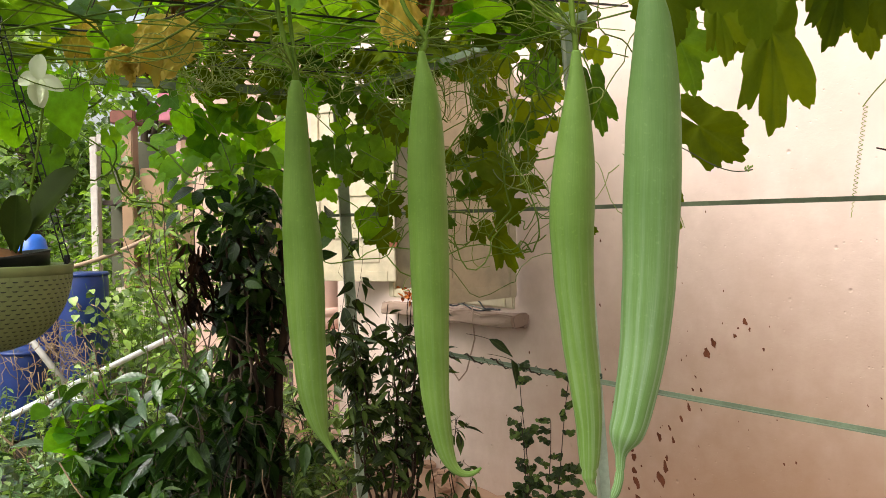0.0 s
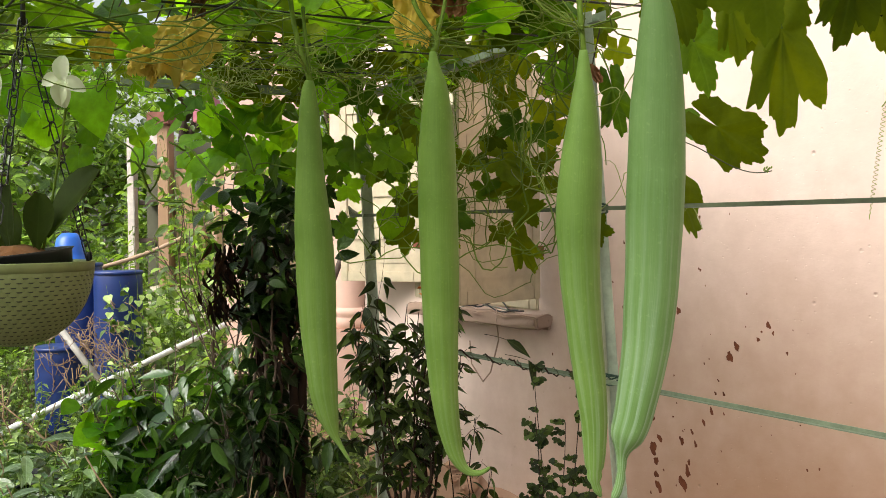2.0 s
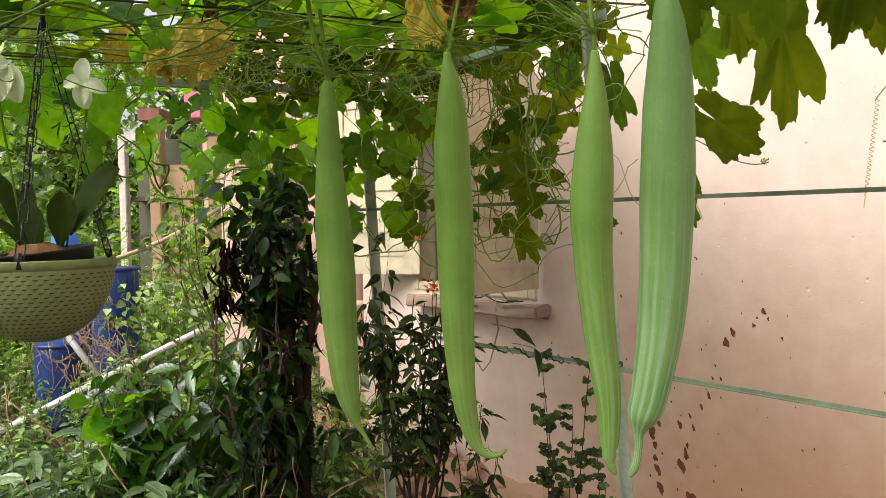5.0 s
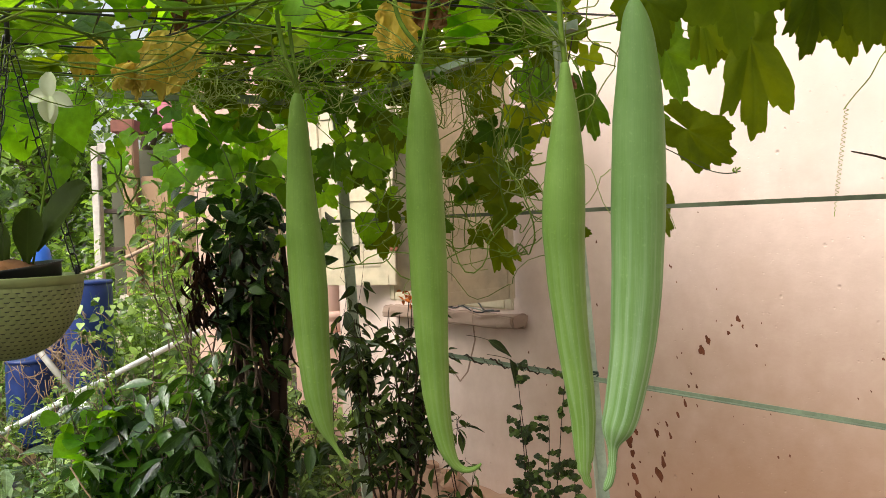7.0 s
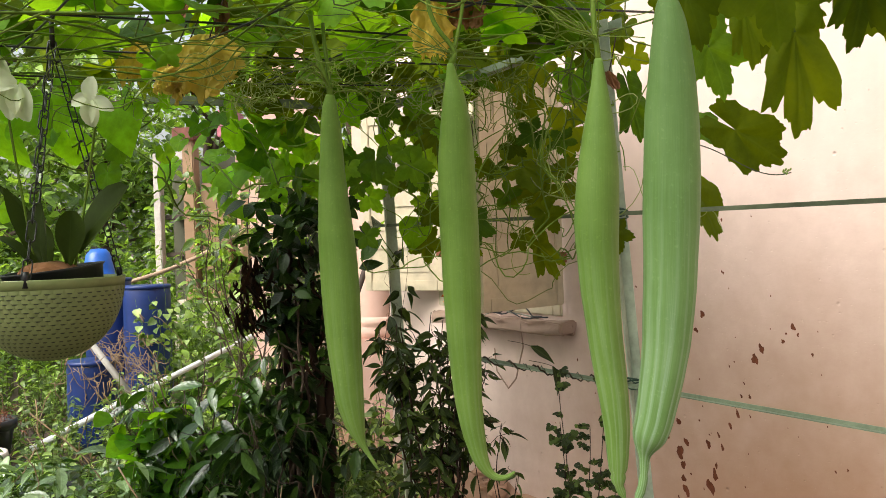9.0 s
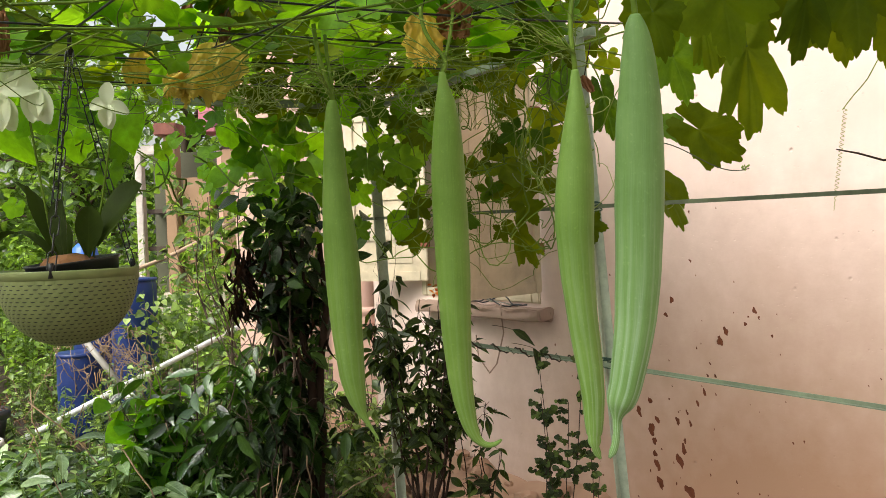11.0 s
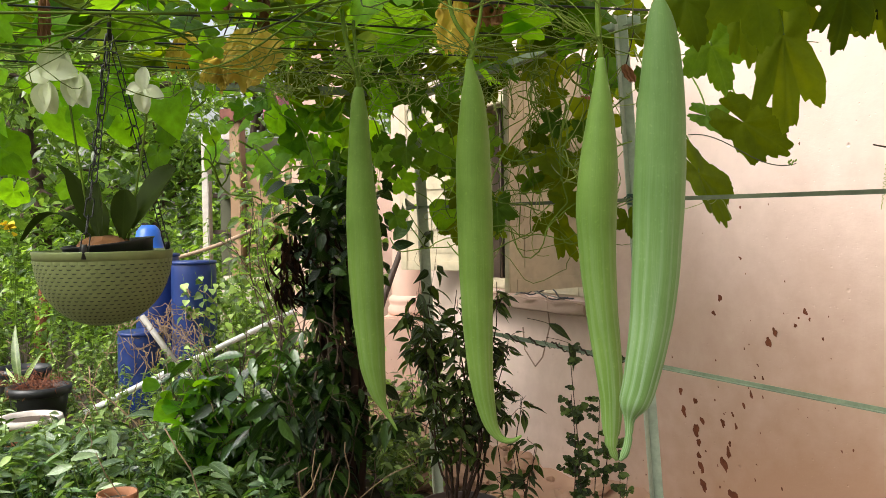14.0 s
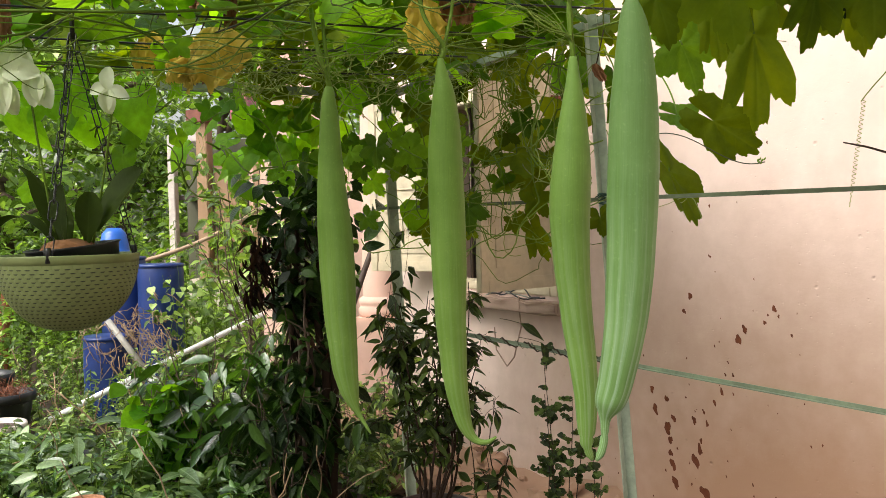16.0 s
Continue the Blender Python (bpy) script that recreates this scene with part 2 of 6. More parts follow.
# dark green, blackened further: shade among the leaves is in this colour
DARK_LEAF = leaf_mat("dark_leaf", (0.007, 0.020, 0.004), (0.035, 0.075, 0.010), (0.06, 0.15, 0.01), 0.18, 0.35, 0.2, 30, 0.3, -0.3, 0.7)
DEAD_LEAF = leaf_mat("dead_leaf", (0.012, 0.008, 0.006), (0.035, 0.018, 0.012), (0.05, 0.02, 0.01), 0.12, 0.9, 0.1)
GLOSSY_LEAF = leaf_mat("glossy_leaf", (0.012, 0.042, 0.009), (0.095, 0.20, 0.042), (0.20, 0.42, 0.02), 0.25, 0.2, 1.0, 40, 0.2, -0.22, 0.7)
CHILLI_LEAF = leaf_mat("chilli_leaf", (0.012, 0.022, 0.005), (0.055, 0.085, 0.014), (0.10, 0.17, 0.012), 0.22, 0.45, 0.2)
WEED_LEAF = leaf_mat("weed_leaf", (0.035, 0.085, 0.014), (0.40, 0.54, 0.17), (0.42, 0.64, 0.08), 0.36, 0.3, 0.55, 30, 0.3, -0.3, 0.6)
# pale base colour holds the sky's reflection on wet leaves
SHEEN_LEAF = leaf_mat("sheen_leaf", (0.13, 0.22, 0.09), (0.33, 0.44, 0.24), (0.38, 0.60, 0.10), 0.3, 0.25, 0.9, 30, 0.3, -0.3, 0.7)
FAR_LEAF = leaf_mat("far_leaf", (0.045, 0.10, 0.012), (0.32, 0.47, 0.10), (0.45, 0.70, 0.06), 0.45, 0.3, 0.7)
DRY_LEAF = thin_sheet("dry_leaf", (0.70, 0.56, 0.15), (0.40, 0.24, 0.07), (0.95, 0.80, 0.22), 0.55, 14, 60)
LITTER = leaf_mat("litter", (0.05, 0.03, 0.018), (0.30, 0.19, 0.10), (0.25, 0.14, 0.06), 0.15, 0.6, 0.3)
BROWN_LEAF = leaf_mat("brown_leaf", (0.14, 0.06, 0.025), (0.20, 0.09, 0.04), (0.2, 0.07, 0.02), 0.2, 0.8, 0.2)
YELLOW_LEAF = thin_sheet("yellow_leaf", (0.80, 0.60, 0.12), (0.52, 0.32, 0.08), (0.97, 0.76, 0.16), 0.55, 12, 60)
ORCHID_LEAF = leaf_mat("orchid_leaf", (0.034, 0.056, 0.007), (0.056, 0.086, 0.011), (0.09, 0.15, 0.008), 0.2, 0.5, 0.1, 12, 0.1, 0.0)


def gourd_skin(name, streak, deep=(0.116, 0.204, 0.032), pale=(0.163, 0.266, 0.052)):
    """Waxy green skin; pale broken streaks run along the fruit, strongest towards the blossom end."""
    m, n, l, p = mat(name)
    uv = n.new("ShaderNodeUVMap")
    sep = n.new("ShaderNodeSeparateXYZ")
    l.new(uv.outputs[0], sep.inputs[0])

    def along_skin(scale, detail):
        mp, t = n.new("ShaderNodeMapping"), n.new("ShaderNodeTexNoise")
        mp.inputs["Scale"].default_value = scale
        l.new(uv.outputs[0], mp.inputs["Vector"])
        l.new(mp.outputs[0], t.inputs["Vector"])
        t.inputs["Scale"].default_value, t.inputs["Detail"].default_value = 1.0, detail
        return t

    lines, hairs = along_skin((9, 2.2, 1), 3), along_skin((110, 9, 1), 3)
    broad, fine = noise_tex(n, l, 9, 5), noise_tex(n, l, 210, 3)
    r = ramp(n, [(0.3, deep), (0.7, pale)])
    l.new(broad.outputs["Fac"], r.inputs["Fac"])
    # stripes that follow the ridges, wavering and broken along their length
    turn = math_node(n, l, "MULTIPLY_ADD", sep.outputs["X"], 6.5, math_node(n, l, "MULTIPLY", lines.outputs["Fac"], 1.6))
    ridge = math_node(n, l, "ABSOLUTE", math_node(n, l, "MULTIPLY_ADD", math_node(n, l, "FRACT", turn), 2.0, -1.0))
    broken = math_node(n, l, "MULTIPLY_ADD", lines.outputs["Fac"], 1.1, math_node(n, l, "MULTIPLY", hairs.outputs["Fac"], 0.5))
    r2 = ramp(n, [(0.34, (0, 0, 0)), (1.0, (streak, streak, streak))])
    l.new(math_node(n, l, "MULTIPLY", ridge, math_node(n, l, "ADD", broken, 0.22)), r2.inputs["Fac"])
    mr = n.new("ShaderNodeMapRange")
    mr.inputs["From Min"].default_value, mr.inputs["From Max"].default_value = 0.35, 0.8
    mr.inputs["To Min"].default_value, mr.inputs["To Max"].default_value = 0.06, 1.0
    l.new(sep.outputs["Y"], mr.inputs["Value"])
    amount = math_node(n, l, "MULTIPLY", mr.outputs[0], r2.outputs["Color"])
    col = mix_color(n, l, amount, r.outputs["Color"], (0.35, 0.47, 0.33))
    r3 = ramp(n, [(0.40, (0.86, 0.88, 0.84)), (0.62, (1.1, 1.08, 1.12))])
    l.new(hairs.outputs["Fac"], r3.inputs["Fac"])
    col = mix_color(n, l, 0.4, col, r3.outputs["Color"], "MULTIPLY")
    sp = ramp(n, [(0.60, (1, 1, 1)), (0.72, (1.3, 1.25, 1.35))])
    l.new(fine.outputs["Fac"], sp.inputs["Fac"])
    l.new(mix_color(n, l, 0.7, col, sp.outputs["Color"], "MULTIPLY"), p.inputs["Base Color"])
    p.inputs["Roughness"].default_value = 0.5
    p.inputs["Specular IOR Level"].default_value = 0.13
    bump(n, l, mix_color(n, l, 0.5, lines.outputs["Color"], hairs.outputs["Color"]), p, 0.14, 0.003)
    return m


GOURD_PLAIN = gourd_skin("gourd_skin", 0.10)
GOURD_FAINT = gourd_skin("faintly_streaked_gourd_skin", 0.24, (0.116, 0.204, 0.036), (0.163, 0.268, 0.060))
GOURD_STREAK = gourd_skin("streaked_gourd_skin", 0.42, (0.112, 0.205, 0.056), (0.160, 0.268, 0.088))


# ---- building tools ----
rng = np.random.default_rng(7)


class Faces(list):
    """Faces that carry a surface coordinate for each vertex."""
    uv = None


def mesh_of(name, verts, faces, material, smooth=True):
    me = bpy.data.meshes.new(name)
    me.from_pydata([tuple(v) for v in verts], [], [tuple(f) for f in faces])
    me.materials.append(material)
    if smooth:
        me.polygons.foreach_set("use_smooth", [True] * len(me.polygons))
    if isinstance(faces, Faces):
        layer, corner = me.uv_layers.new(name="UVMap"), np.zeros(len(me.loops), dtype=np.int32)
        me.loops.foreach_get("vertex_index", corner)
        layer.data.foreach_set("uv", np.asarray(faces.uv, dtype=np.float32)[corner].ravel())
    me.update()
    return me


def part(name, data, material=None, parent=None, label="", m=None):
    """Links a mesh, or a bmesh with its material, as one object under a thing."""
    if isinstance(data, bmesh.types.BMesh):
        me = bpy.data.meshes.new(name)
        data.to_mesh(me)
        data.free()
        me.materials.append(material)
        data = me
    ob = new(name, data)
    ob.parent = parent
    if m is not None:
        ob.matrix_basis = m
    if label:
        ob["label"] = label
    return ob


def thing(name, label, category, at=(0, 0, 0), group="", kind="", m=None):
    ob = new(name)
    ob.matrix_basis = m if m is not None else Matrix.Translation(at)
    ob.empty_display_size = 0.05
    return tagged(ob, label, category, group, kind)


def set_out(k):
    """Scales a layout about the standpoint, size and distance fitted to the camera's view."""
    return Matrix.Translation((0, 0, 1.45 * (1 - k))) @ Matrix.Scale(k, 4)


def box(bm, lo, hi, bevel=0.0):
    made = bmesh.ops.create_cube(bm, size=1)["verts"]
    c, s = [(a + b) / 2 for a, b in zip(lo, hi)], [abs(b - a) for a, b in zip(lo, hi)]
    for v in made:
        v.co = Vector([v.co[k] * s[k] + c[k] for k in range(3)])
    if bevel:
        edges = list({e for v in made for e in v.link_edges})
        bmesh.ops.bevel(bm, geom=edges, offset=bevel, segments=2, affect="EDGES")
    return bm


def boxes(*spans, bevel=0.0):
    bm = bmesh.new()
    for lo, hi in spans:
        box(bm, lo, hi, bevel)
    return bm


def tube_data(points, radii, sides=6, closed=True):
    """Vertices and faces of a tube along the points."""
    pts = [Vector(p) for p in points]
    if not hasattr(radii, "__len__"):
        radii = [radii] * len(pts)
    verts, faces = [], []
    side = None
    for i, p in enumerate(pts):
        d = (pts[min(i + 1, len(pts) - 1)] - pts[max(i - 1, 0)])
        d = d.normalized() if d.length > 1e-9 else Vector((0, 0, 1))
        if side is None:
            side = d.orthogonal().normalized()
        side = (side - d * side.dot(d)).normalized()
        up = d.cross(side)
        for k in range(sides):
            a = 2 * math.pi * k / sides
            verts.append(p + (side * math.cos(a) + up * math.sin(a)) * radii[i])
    for i in range(len(pts) - 1):
        for k in range(sides):
            a, b = i * sides + k, i * sides + (k + 1) % sides
            faces.append((a, b, b + sides, a + sides))
    if closed:
        faces.append(tuple(range(sides))[::-1])
        faces.append(tuple(range((len(pts) - 1) * sides, len(pts) * sides)))
    return verts, faces


class Bunch:
    """Collects many tubes or leaves into one mesh."""

    def __init__(self):
        self.v, self.f, self.count = [], [], 0

    def add(self, verts, faces):
        self.v.extend(tuple(v) for v in verts)
        self.f.extend(tuple(i + self.count for i in f) for f in faces)
        self.count += len(verts)

    def tube(self, points, radii, sides=5):
        self.add(*tube_data(points, radii, sides))

    def mesh(self, name, material, smooth=True):
        return mesh_of(name, self.v, self.f, material, smooth)


def bezier(a, b, c, d=None, n=10):
    a, b, c = Vector(a), Vector(b), Vector(c)
    out = []
    for i in range(n + 1):
        t = i / n
        if d is None:
            out.append(a * (1 - t) ** 2 + b * 2 * t * (1 - t) + c * t * t)
        else:
            out.append(a * (1 - t) ** 3 + b * 3 * t * (1 - t) ** 2 + c * 3 * t * t * (1 - t) + Vector(d) * t ** 3)
    return out


def wander(a, b, wobble, n=12, sag=0.0, r=None):
    """A winding line from a to b."""
    r = r or rng
    a, b = Vector(a), Vector(b)
    ph = r.uniform(0, 6.28, 6)
    out = []
    for i in range(n + 1):
        t = i / n
        e = math.sin(math.pi * t)
        off = Vector((math.sin(5 * t + ph[0]) + 0.5 * math.sin(13 * t + ph[3]), math.sin(6 * t + ph[1]) + 0.5 * math.sin(11 * t + ph[4]),
                      math.sin(7 * t + ph[2]) + 0.5 * math.sin(15 * t + ph[5]))) * wobble * (0.4 + 0.6 * e)
        out.append(a.lerp(b, t) + off - Vector((0, 0, sag * e)))
    return out


# leaf blades: unit length along +Y from the stalk, face up
def blade(widths, fold=0.25, droop=0.25):
    """A leaf with the given half widths along its midrib."""
    n = len(widths)
    v, f = [], []
    for i, w in enumerate(widths):
        t = i / (n - 1)
        z = -droop * t * t
        v += [(-w, t, z + fold * w), (0, t, z), (w, t, z + fold * w)]
    for i in range(n - 1):
        a = 3 * i
        f += [(a, a + 1, a + 4, a + 3), (a + 1, a + 2, a + 5, a + 4)]
    return np.array(v), f


def lobed(points, lobes, depth, teeth=0, rings=3, cup=0.15, droop=0.3, seed=1, reach=0.95):
    """A palmate leaf: lobes round the stalk's end, toothed rim; the blade is bent and rippled."""
    r = np.random.default_rng(seed)
    v, f = [(0, 0, 0)], []
    rim = []
    for k in range(points):
        a = -math.pi * reach + 2 * math.pi * reach * k / (points - 1)
        lobe = 0.5 + 0.5 * math.cos(a * lobes / reach)
        size = (1 - depth) + depth * (1 - math.acos(max(-1, min(1, 2 * lobe - 1))) / math.pi) ** 0.85
        size *= 0.78 + 0.22 * math.cos(a * 0.55)
        if teeth:
            size *= 1 + 0.045 * math.sin(a * teeth) + r.uniform(-0.03, 0.03)
        rim.append((a, size))
    for q in range(1, rings + 1):
        s = q / rings
        for a, size in rim:
            # near the stalk's end the outline is rounder
            rad = s * (size * s + (0.7 * (1 - s)) * min(size, 0.7))
            x, y = rad * math.sin(a) * 0.56, rad * math.cos(a) * 0.62
            z = cup * abs(x) - droop * (y * y + 0.6 * x * x) + 0.03 * math.sin(5 * a + 2 * s) * s
            v.append((x, y, z))
    for k in range(points - 1):
        f.append((0, 1 + k + 1, 1 + k))
    for q in range(rings - 1):
        for k in range(points - 1):
            a = 1 + q * points + k
            f.append((a, a + 1, a + points + 1, a + points))
    return np.array(v), f


def petal(widths, cup=0.3, droop=0.3, across=7):
    """A smooth cupped petal."""
    v, f = [], []
    n = len(widths)
    for i, w in enumerate(widths):
        y = i / (n - 1)
        for k in range(across):
            x = 2 * k / (across - 1) - 1
            v.append((x * w, y, -droop * y * y + cup * w * (x * x) + 0.03 * math.sin(4 * x + 5 * y)))
    for i in range(n - 1):
        for k in range(across - 1):
            a = i * across + k
            f.append((a, a + 1, a + across + 1, a + across))
    return np.array(v), f


OVATE = blade([0.02, 0.2, 0.27, 0.24, 0.15, 0.01])
OVAL_CHEAP = blade([0.03, 0.27, 0.22, 0.01], 0.3, 0.3)
LANCE = blade([0.02, 0.13, 0.16, 0.12, 0.06, 0.01], 0.35, 0.35)
ROUND = blade([0.10, 0.38, 0.46, 0.42, 0.28, 0.03], 0.15, 0.3)
HEART = blade([0.30, 0.48, 0.46, 0.36, 0.2, 0.01], 0.2, 0.35)
VINE_MID = lobed(41, 5, 0.42, 11, 3, seed=5)
VINE_WIDE = lobed(61, 5, 0.20, 0, 4, 0.15, 0.4, seed=6)
VINE_FINE = lobed(121, 5, 0.46, 31, 5, seed=3)
VINE_HERO = lobed(121, 5, 0.42, 17, 5, seed=8)
VINE_SHALLOW = lobed(121, 5, 0.26, 17, 5, seed=12)
SCALLOP = lobed(27, 3, 0.30, 9, 2, 0.2, 0.35, seed=4)


def frame_of(way, up):
    """A matrix whose Y points along way and whose Z is near up."""
    y = Vector(way).normalized()
    x = y.cross(Vector(up))
    x = x.normalized() if x.length > 1e-6 else Vector((1, 0, 0))
    z = x.cross(y)
    return Matrix((x, y, z)).transposed()


def leaves(shape, places):
    """Many copies of a blade; places: rows of position, direction, facing and length. Returns vertices and faces."""
    sv, sf = shape
    n = len(sv)
    V, F = [], Faces()
    F.uv = np.tile(sv[:, :2], (max(1, len(places)), 1))
    for i, (p, way, up, size) in enumerate(places):
        m = np.array(frame_of(way, up))
        V.append(sv @ m.T * size + np.array(p))
        off = i * n
        F.extend(tuple(k + off for k in f) for f in sf)
    return (np.concatenate(V) if V else np.zeros((0, 3))), F


def rand_dir(r, flat=0.5, down=0.0):
    a = r.uniform(0, 2 * math.pi)
    return Vector((math.cos(a), math.sin(a), r.normal(0, flat) - down)).normalized()


def rand_up(r, tilt=0.5):
    return Vector((r.normal(0, tilt), r.normal(0, tilt), 1)).normalized()


def lathe(profile, sides=32):
    """A turned shape: rows of radius and height."""
    v, f = [], []
    for rad, z in profile:
        for k in range(sides):
            a = 2 * math.pi * k / sides
            v.append((rad * math.cos(a), rad * math.sin(a), z))
    for i in range(len(profile) - 1):
        for k in range(sides):
            a, b = i * sides + k, i * sides + (k + 1) % sides
            f.append((a, b, b + sides, a + sides))
    return v, f


# ---- ground ----
def ground_height(x, y):
    h = 0.05 * noise.noise((x * 0.9, y * 0.9, 3)) + 0.02 * noise.noise((x * 4, y * 4, 5))
    return h if math.hypot(x, y - 4) < 25 else 0.0


axis = [math.sinh(k / 9.0) * 0.9 for k in range(-58, 59)]
gv, gf = [], []
for y in axis:
    for x in axis:
        gv.append((x, y + 4, ground_height(x, y + 4) - 0.02))
na = len(axis)
for j in range(na - 1):
    for i in range(na - 1):
        a = j * na + i
        gf.append((a, a + 1, a + na + 1, a + na))
ground = part("ground", mesh_of("ground", gv, gf, SOIL))
tagged(ground, "dark damp garden soil with leaf litter", "ground", kind="structure")

# ---- the house wall with its window ----
# local axes of the wall: x along it (away from the camera), y into the house, z up
WALL = Matrix.Translation((0.344, 4.198, 0)) @ Matrix(((-0.588, 0.809, 0, 0), (0.809, 0.588, 0, 0), (0, 0, 1, 0), (0, 0, 0, 1)))
W0, W1, WZ0, WZ1 = 0.0, 1.12, 1.06, 2.20


def on_wall(u, w, z):
    """A place from the wall's own measures: along it, out from it towards the garden, up."""
    return WALL @ Vector((u, -w, z))


wall = part("wall_house", boxes(((-8, 0, -0.2), (W0, 0.2, 3.4)), ((W1, 0, -0.2), (1.75, 0.2, 3.4)), ((W0, 0, -0.2), (W1, 0.2, WZ0)), ((W0, 0, WZ1), (W1, 0.2, 3.4))), PINK, None, "", WALL)
tagged(wall, "pink plastered house wall, pitted and splashed with red mud", "wall", kind="structure")
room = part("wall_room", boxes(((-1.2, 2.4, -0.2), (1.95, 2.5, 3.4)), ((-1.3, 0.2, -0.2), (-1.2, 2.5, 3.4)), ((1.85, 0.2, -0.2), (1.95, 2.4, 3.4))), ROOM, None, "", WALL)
tagged(room, "inner walls of the room, coloured dark as if unlit", "wall", kind="structure")
# unseen slab, added to shut light out of the room
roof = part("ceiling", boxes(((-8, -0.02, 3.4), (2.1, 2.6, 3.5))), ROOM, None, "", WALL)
tagged(roof, "unseen flat slab added over the room to keep it dark", "ceiling", kind="structure")

window = thing("window_1", "cream wooden window with two open panelled shutters", "window", kind="structure", m=WALL)
part("window_frame", boxes(((W0, -0.012, WZ0), (W0 + 0.06, 0.12, WZ1)), ((W1 - 0.06, -0.012, WZ0), (W1, 0.12, WZ1)), ((W0 + 0.06, -0.010, WZ1 - 0.07), (W1 - 0.06, 0.12, WZ1)),
                           ((W0 + 0.06, -0.010, WZ0), (W1 - 0.06, 0.12, WZ0 + 0.05)), bevel=0.006), CREAM, window)
sill_v = boxes(((W0 - 0.10, -0.10, WZ0 - 0.085), (W1 - 0.06, 0.0, WZ0 - 0.02)), bevel=0.008)
bmesh.ops.subdivide_edges(sill_v, edges=sill_v.edges[:], cuts=9, use_grid_fill=True)
for v in sill_v.verts:
    v.co += Vector((0, 0.016, 0.012)) * (noise.noise(v.co * 14) + 0.6 * noise.noise(v.co * 37))
part("window_sill", sill_v, SILL, window, "chipped cement sill")
for k in range(5):
    u = W0 + 0.17 + 0.19 * k
    v, f = tube_data([(u, 0.09, WZ0 + 0.05), (u, 0.09, WZ1 - 0.07)], 0.007, 6)
    part("bar", mesh_of("bar", v, f, DARK_WOOD), None, window)


def shutter(width, height, rows):
    """A framed shutter with sunk panels; hinge at x = 0."""
    out = boxes(((0, 0, 0), (0.05, 0.035, height)), ((width - 0.05, 0, 0), (width, 0.035, height)), bevel=0.004)
    for k in range(rows + 1):
        zz = k * (height - 0.06) / rows
        box(out, (0.05, 0.002, zz), (width - 0.05, 0.033, zz + 0.06), 0.003)
    pan = bmesh.new()
    for k in range(rows):
        z0 = k * (height - 0.06) / rows + 0.06
        z1 = (k + 1) * (height - 0.06) / rows
        box(pan, (0.05, 0.012, z0), (width - 0.05, 0.024, z1))
        box(pan, (0.10, 0.006, z0 + 0.045), (width - 0.10, 0.029, z1 - 0.045), 0.006)
    return out, pan


def hang_shutter(hinge, free, z, height, rows):
    d = Vector((free[0] - hinge[0], free[1] - hinge[1], 0))
    m = Matrix.Translation((hinge[0], hinge[1], z)) @ Matrix.Rotation(math.atan2(d.y, d.x), 4, "Z")
    a, b = shutter(d.length, height, rows)
    inv = WALL.inverted()
    s = part("shutter", a, CREAM, window, "open cream painted wooden shutter", inv @ m)
    part("panel", b, CREAM, s)
    for zz in (0.2, height - 0.2):
        part("hinge", boxes(((-0.02, 0.03, zz), (0.05, 0.042, zz + 0.05)), bevel=0.002), RUST, s)


hang_shutter((0.325, 4.165), (-0.052, 3.765), 1.122, 1.085, 3)
hang_shutter((-0.262, 5.03), (-0.767, 5.26), 1.152, 1.06, 4)
for k, (a, b) in enumerate((((0.15, 0.03, WZ0 - 0.005), (0.75, 0.06, WZ0 - 0.005)), ((0.1, 0.05, WZ0), (0.6, 0.02, WZ0)), ((0.05, 0.06, WZ0), (0.5, 0.07, WZ0)))):
    pts = [on_wall(*p) for p in (a, b)]
    v, f = tube_data(wander(pts[0], pts[1], 0.02, 16), 0.004, 5)
    tagged(part("cable", mesh_of("cable", v, f, BLACK if k else GREY_WALL)), "thin loose cable lying on the window sill", "cable", "cables on the sill")
v, f = tube_data([on_wall(0.22, 0.09, 1.06), on_wall(0.2, 0.105, 1.0), on_wall(0.23, 0.07, 0.9), on_wall(0.34, 0.04, 0.72), on_wall(0.42, 0.03, 0.66), on_wall(0.52, 0.03, 0.74), on_wall(0.55, 0.02, 0.86)], 0.004, 5)
tagged(part("cable", mesh_of("cable", v, f, SILL)), "thin pale cable drooping from the sill", "cable", "cables on the sill")

# mud splashes on the wall: along, up, radius
SPLASHES = [(-1.113, 0.963, 0.016), (-1.143, 1.006, 0.016), (-1.237, 1.04, 0.009), (-1.281, 1.096, 0.011), (-1.252, 1.07, 0.005), (-1.06, 0.866, 0.006),
            (-1.046, 0.815, 0.007), (-1.085, 0.818, 0.008), (-1.027, 0.742, 0.011), (-0.99, 0.692, 0.010), (-0.932, 0.645, 0.009), (-0.879, 0.60, 0.015),
            (-0.949, 0.598, 0.010), (-0.916, 0.522, 0.009), (-0.909, 0.483, 0.016), (-0.885, 0.432, 0.024), (-0.745, 0.49, 0.017), (-0.745, 0.435, 0.014),
            (-0.758, 0.387, 0.02), (-0.639, 0.696, 0.015), (-0.725, 0.666, 0.015), (-0.658, 0.61, 0.018), (-0.765, 0.587, 0.016), (-0.729, 0.538, 0.026),
            (-0.771, 0.31, 0.022), (-0.866, 1.118, 0.013), (-0.831, 1.053, 0.012), (-0.937, 0.308, 0.03)]
stain_rng = np.random.default_rng(5)
few = [(-1.0 - 0.45 * stain_rng.normal(), 0.75 + 0.4 * stain_rng.normal(), stain_rng.uniform(0.002, 0.006)) for _ in range(70)]
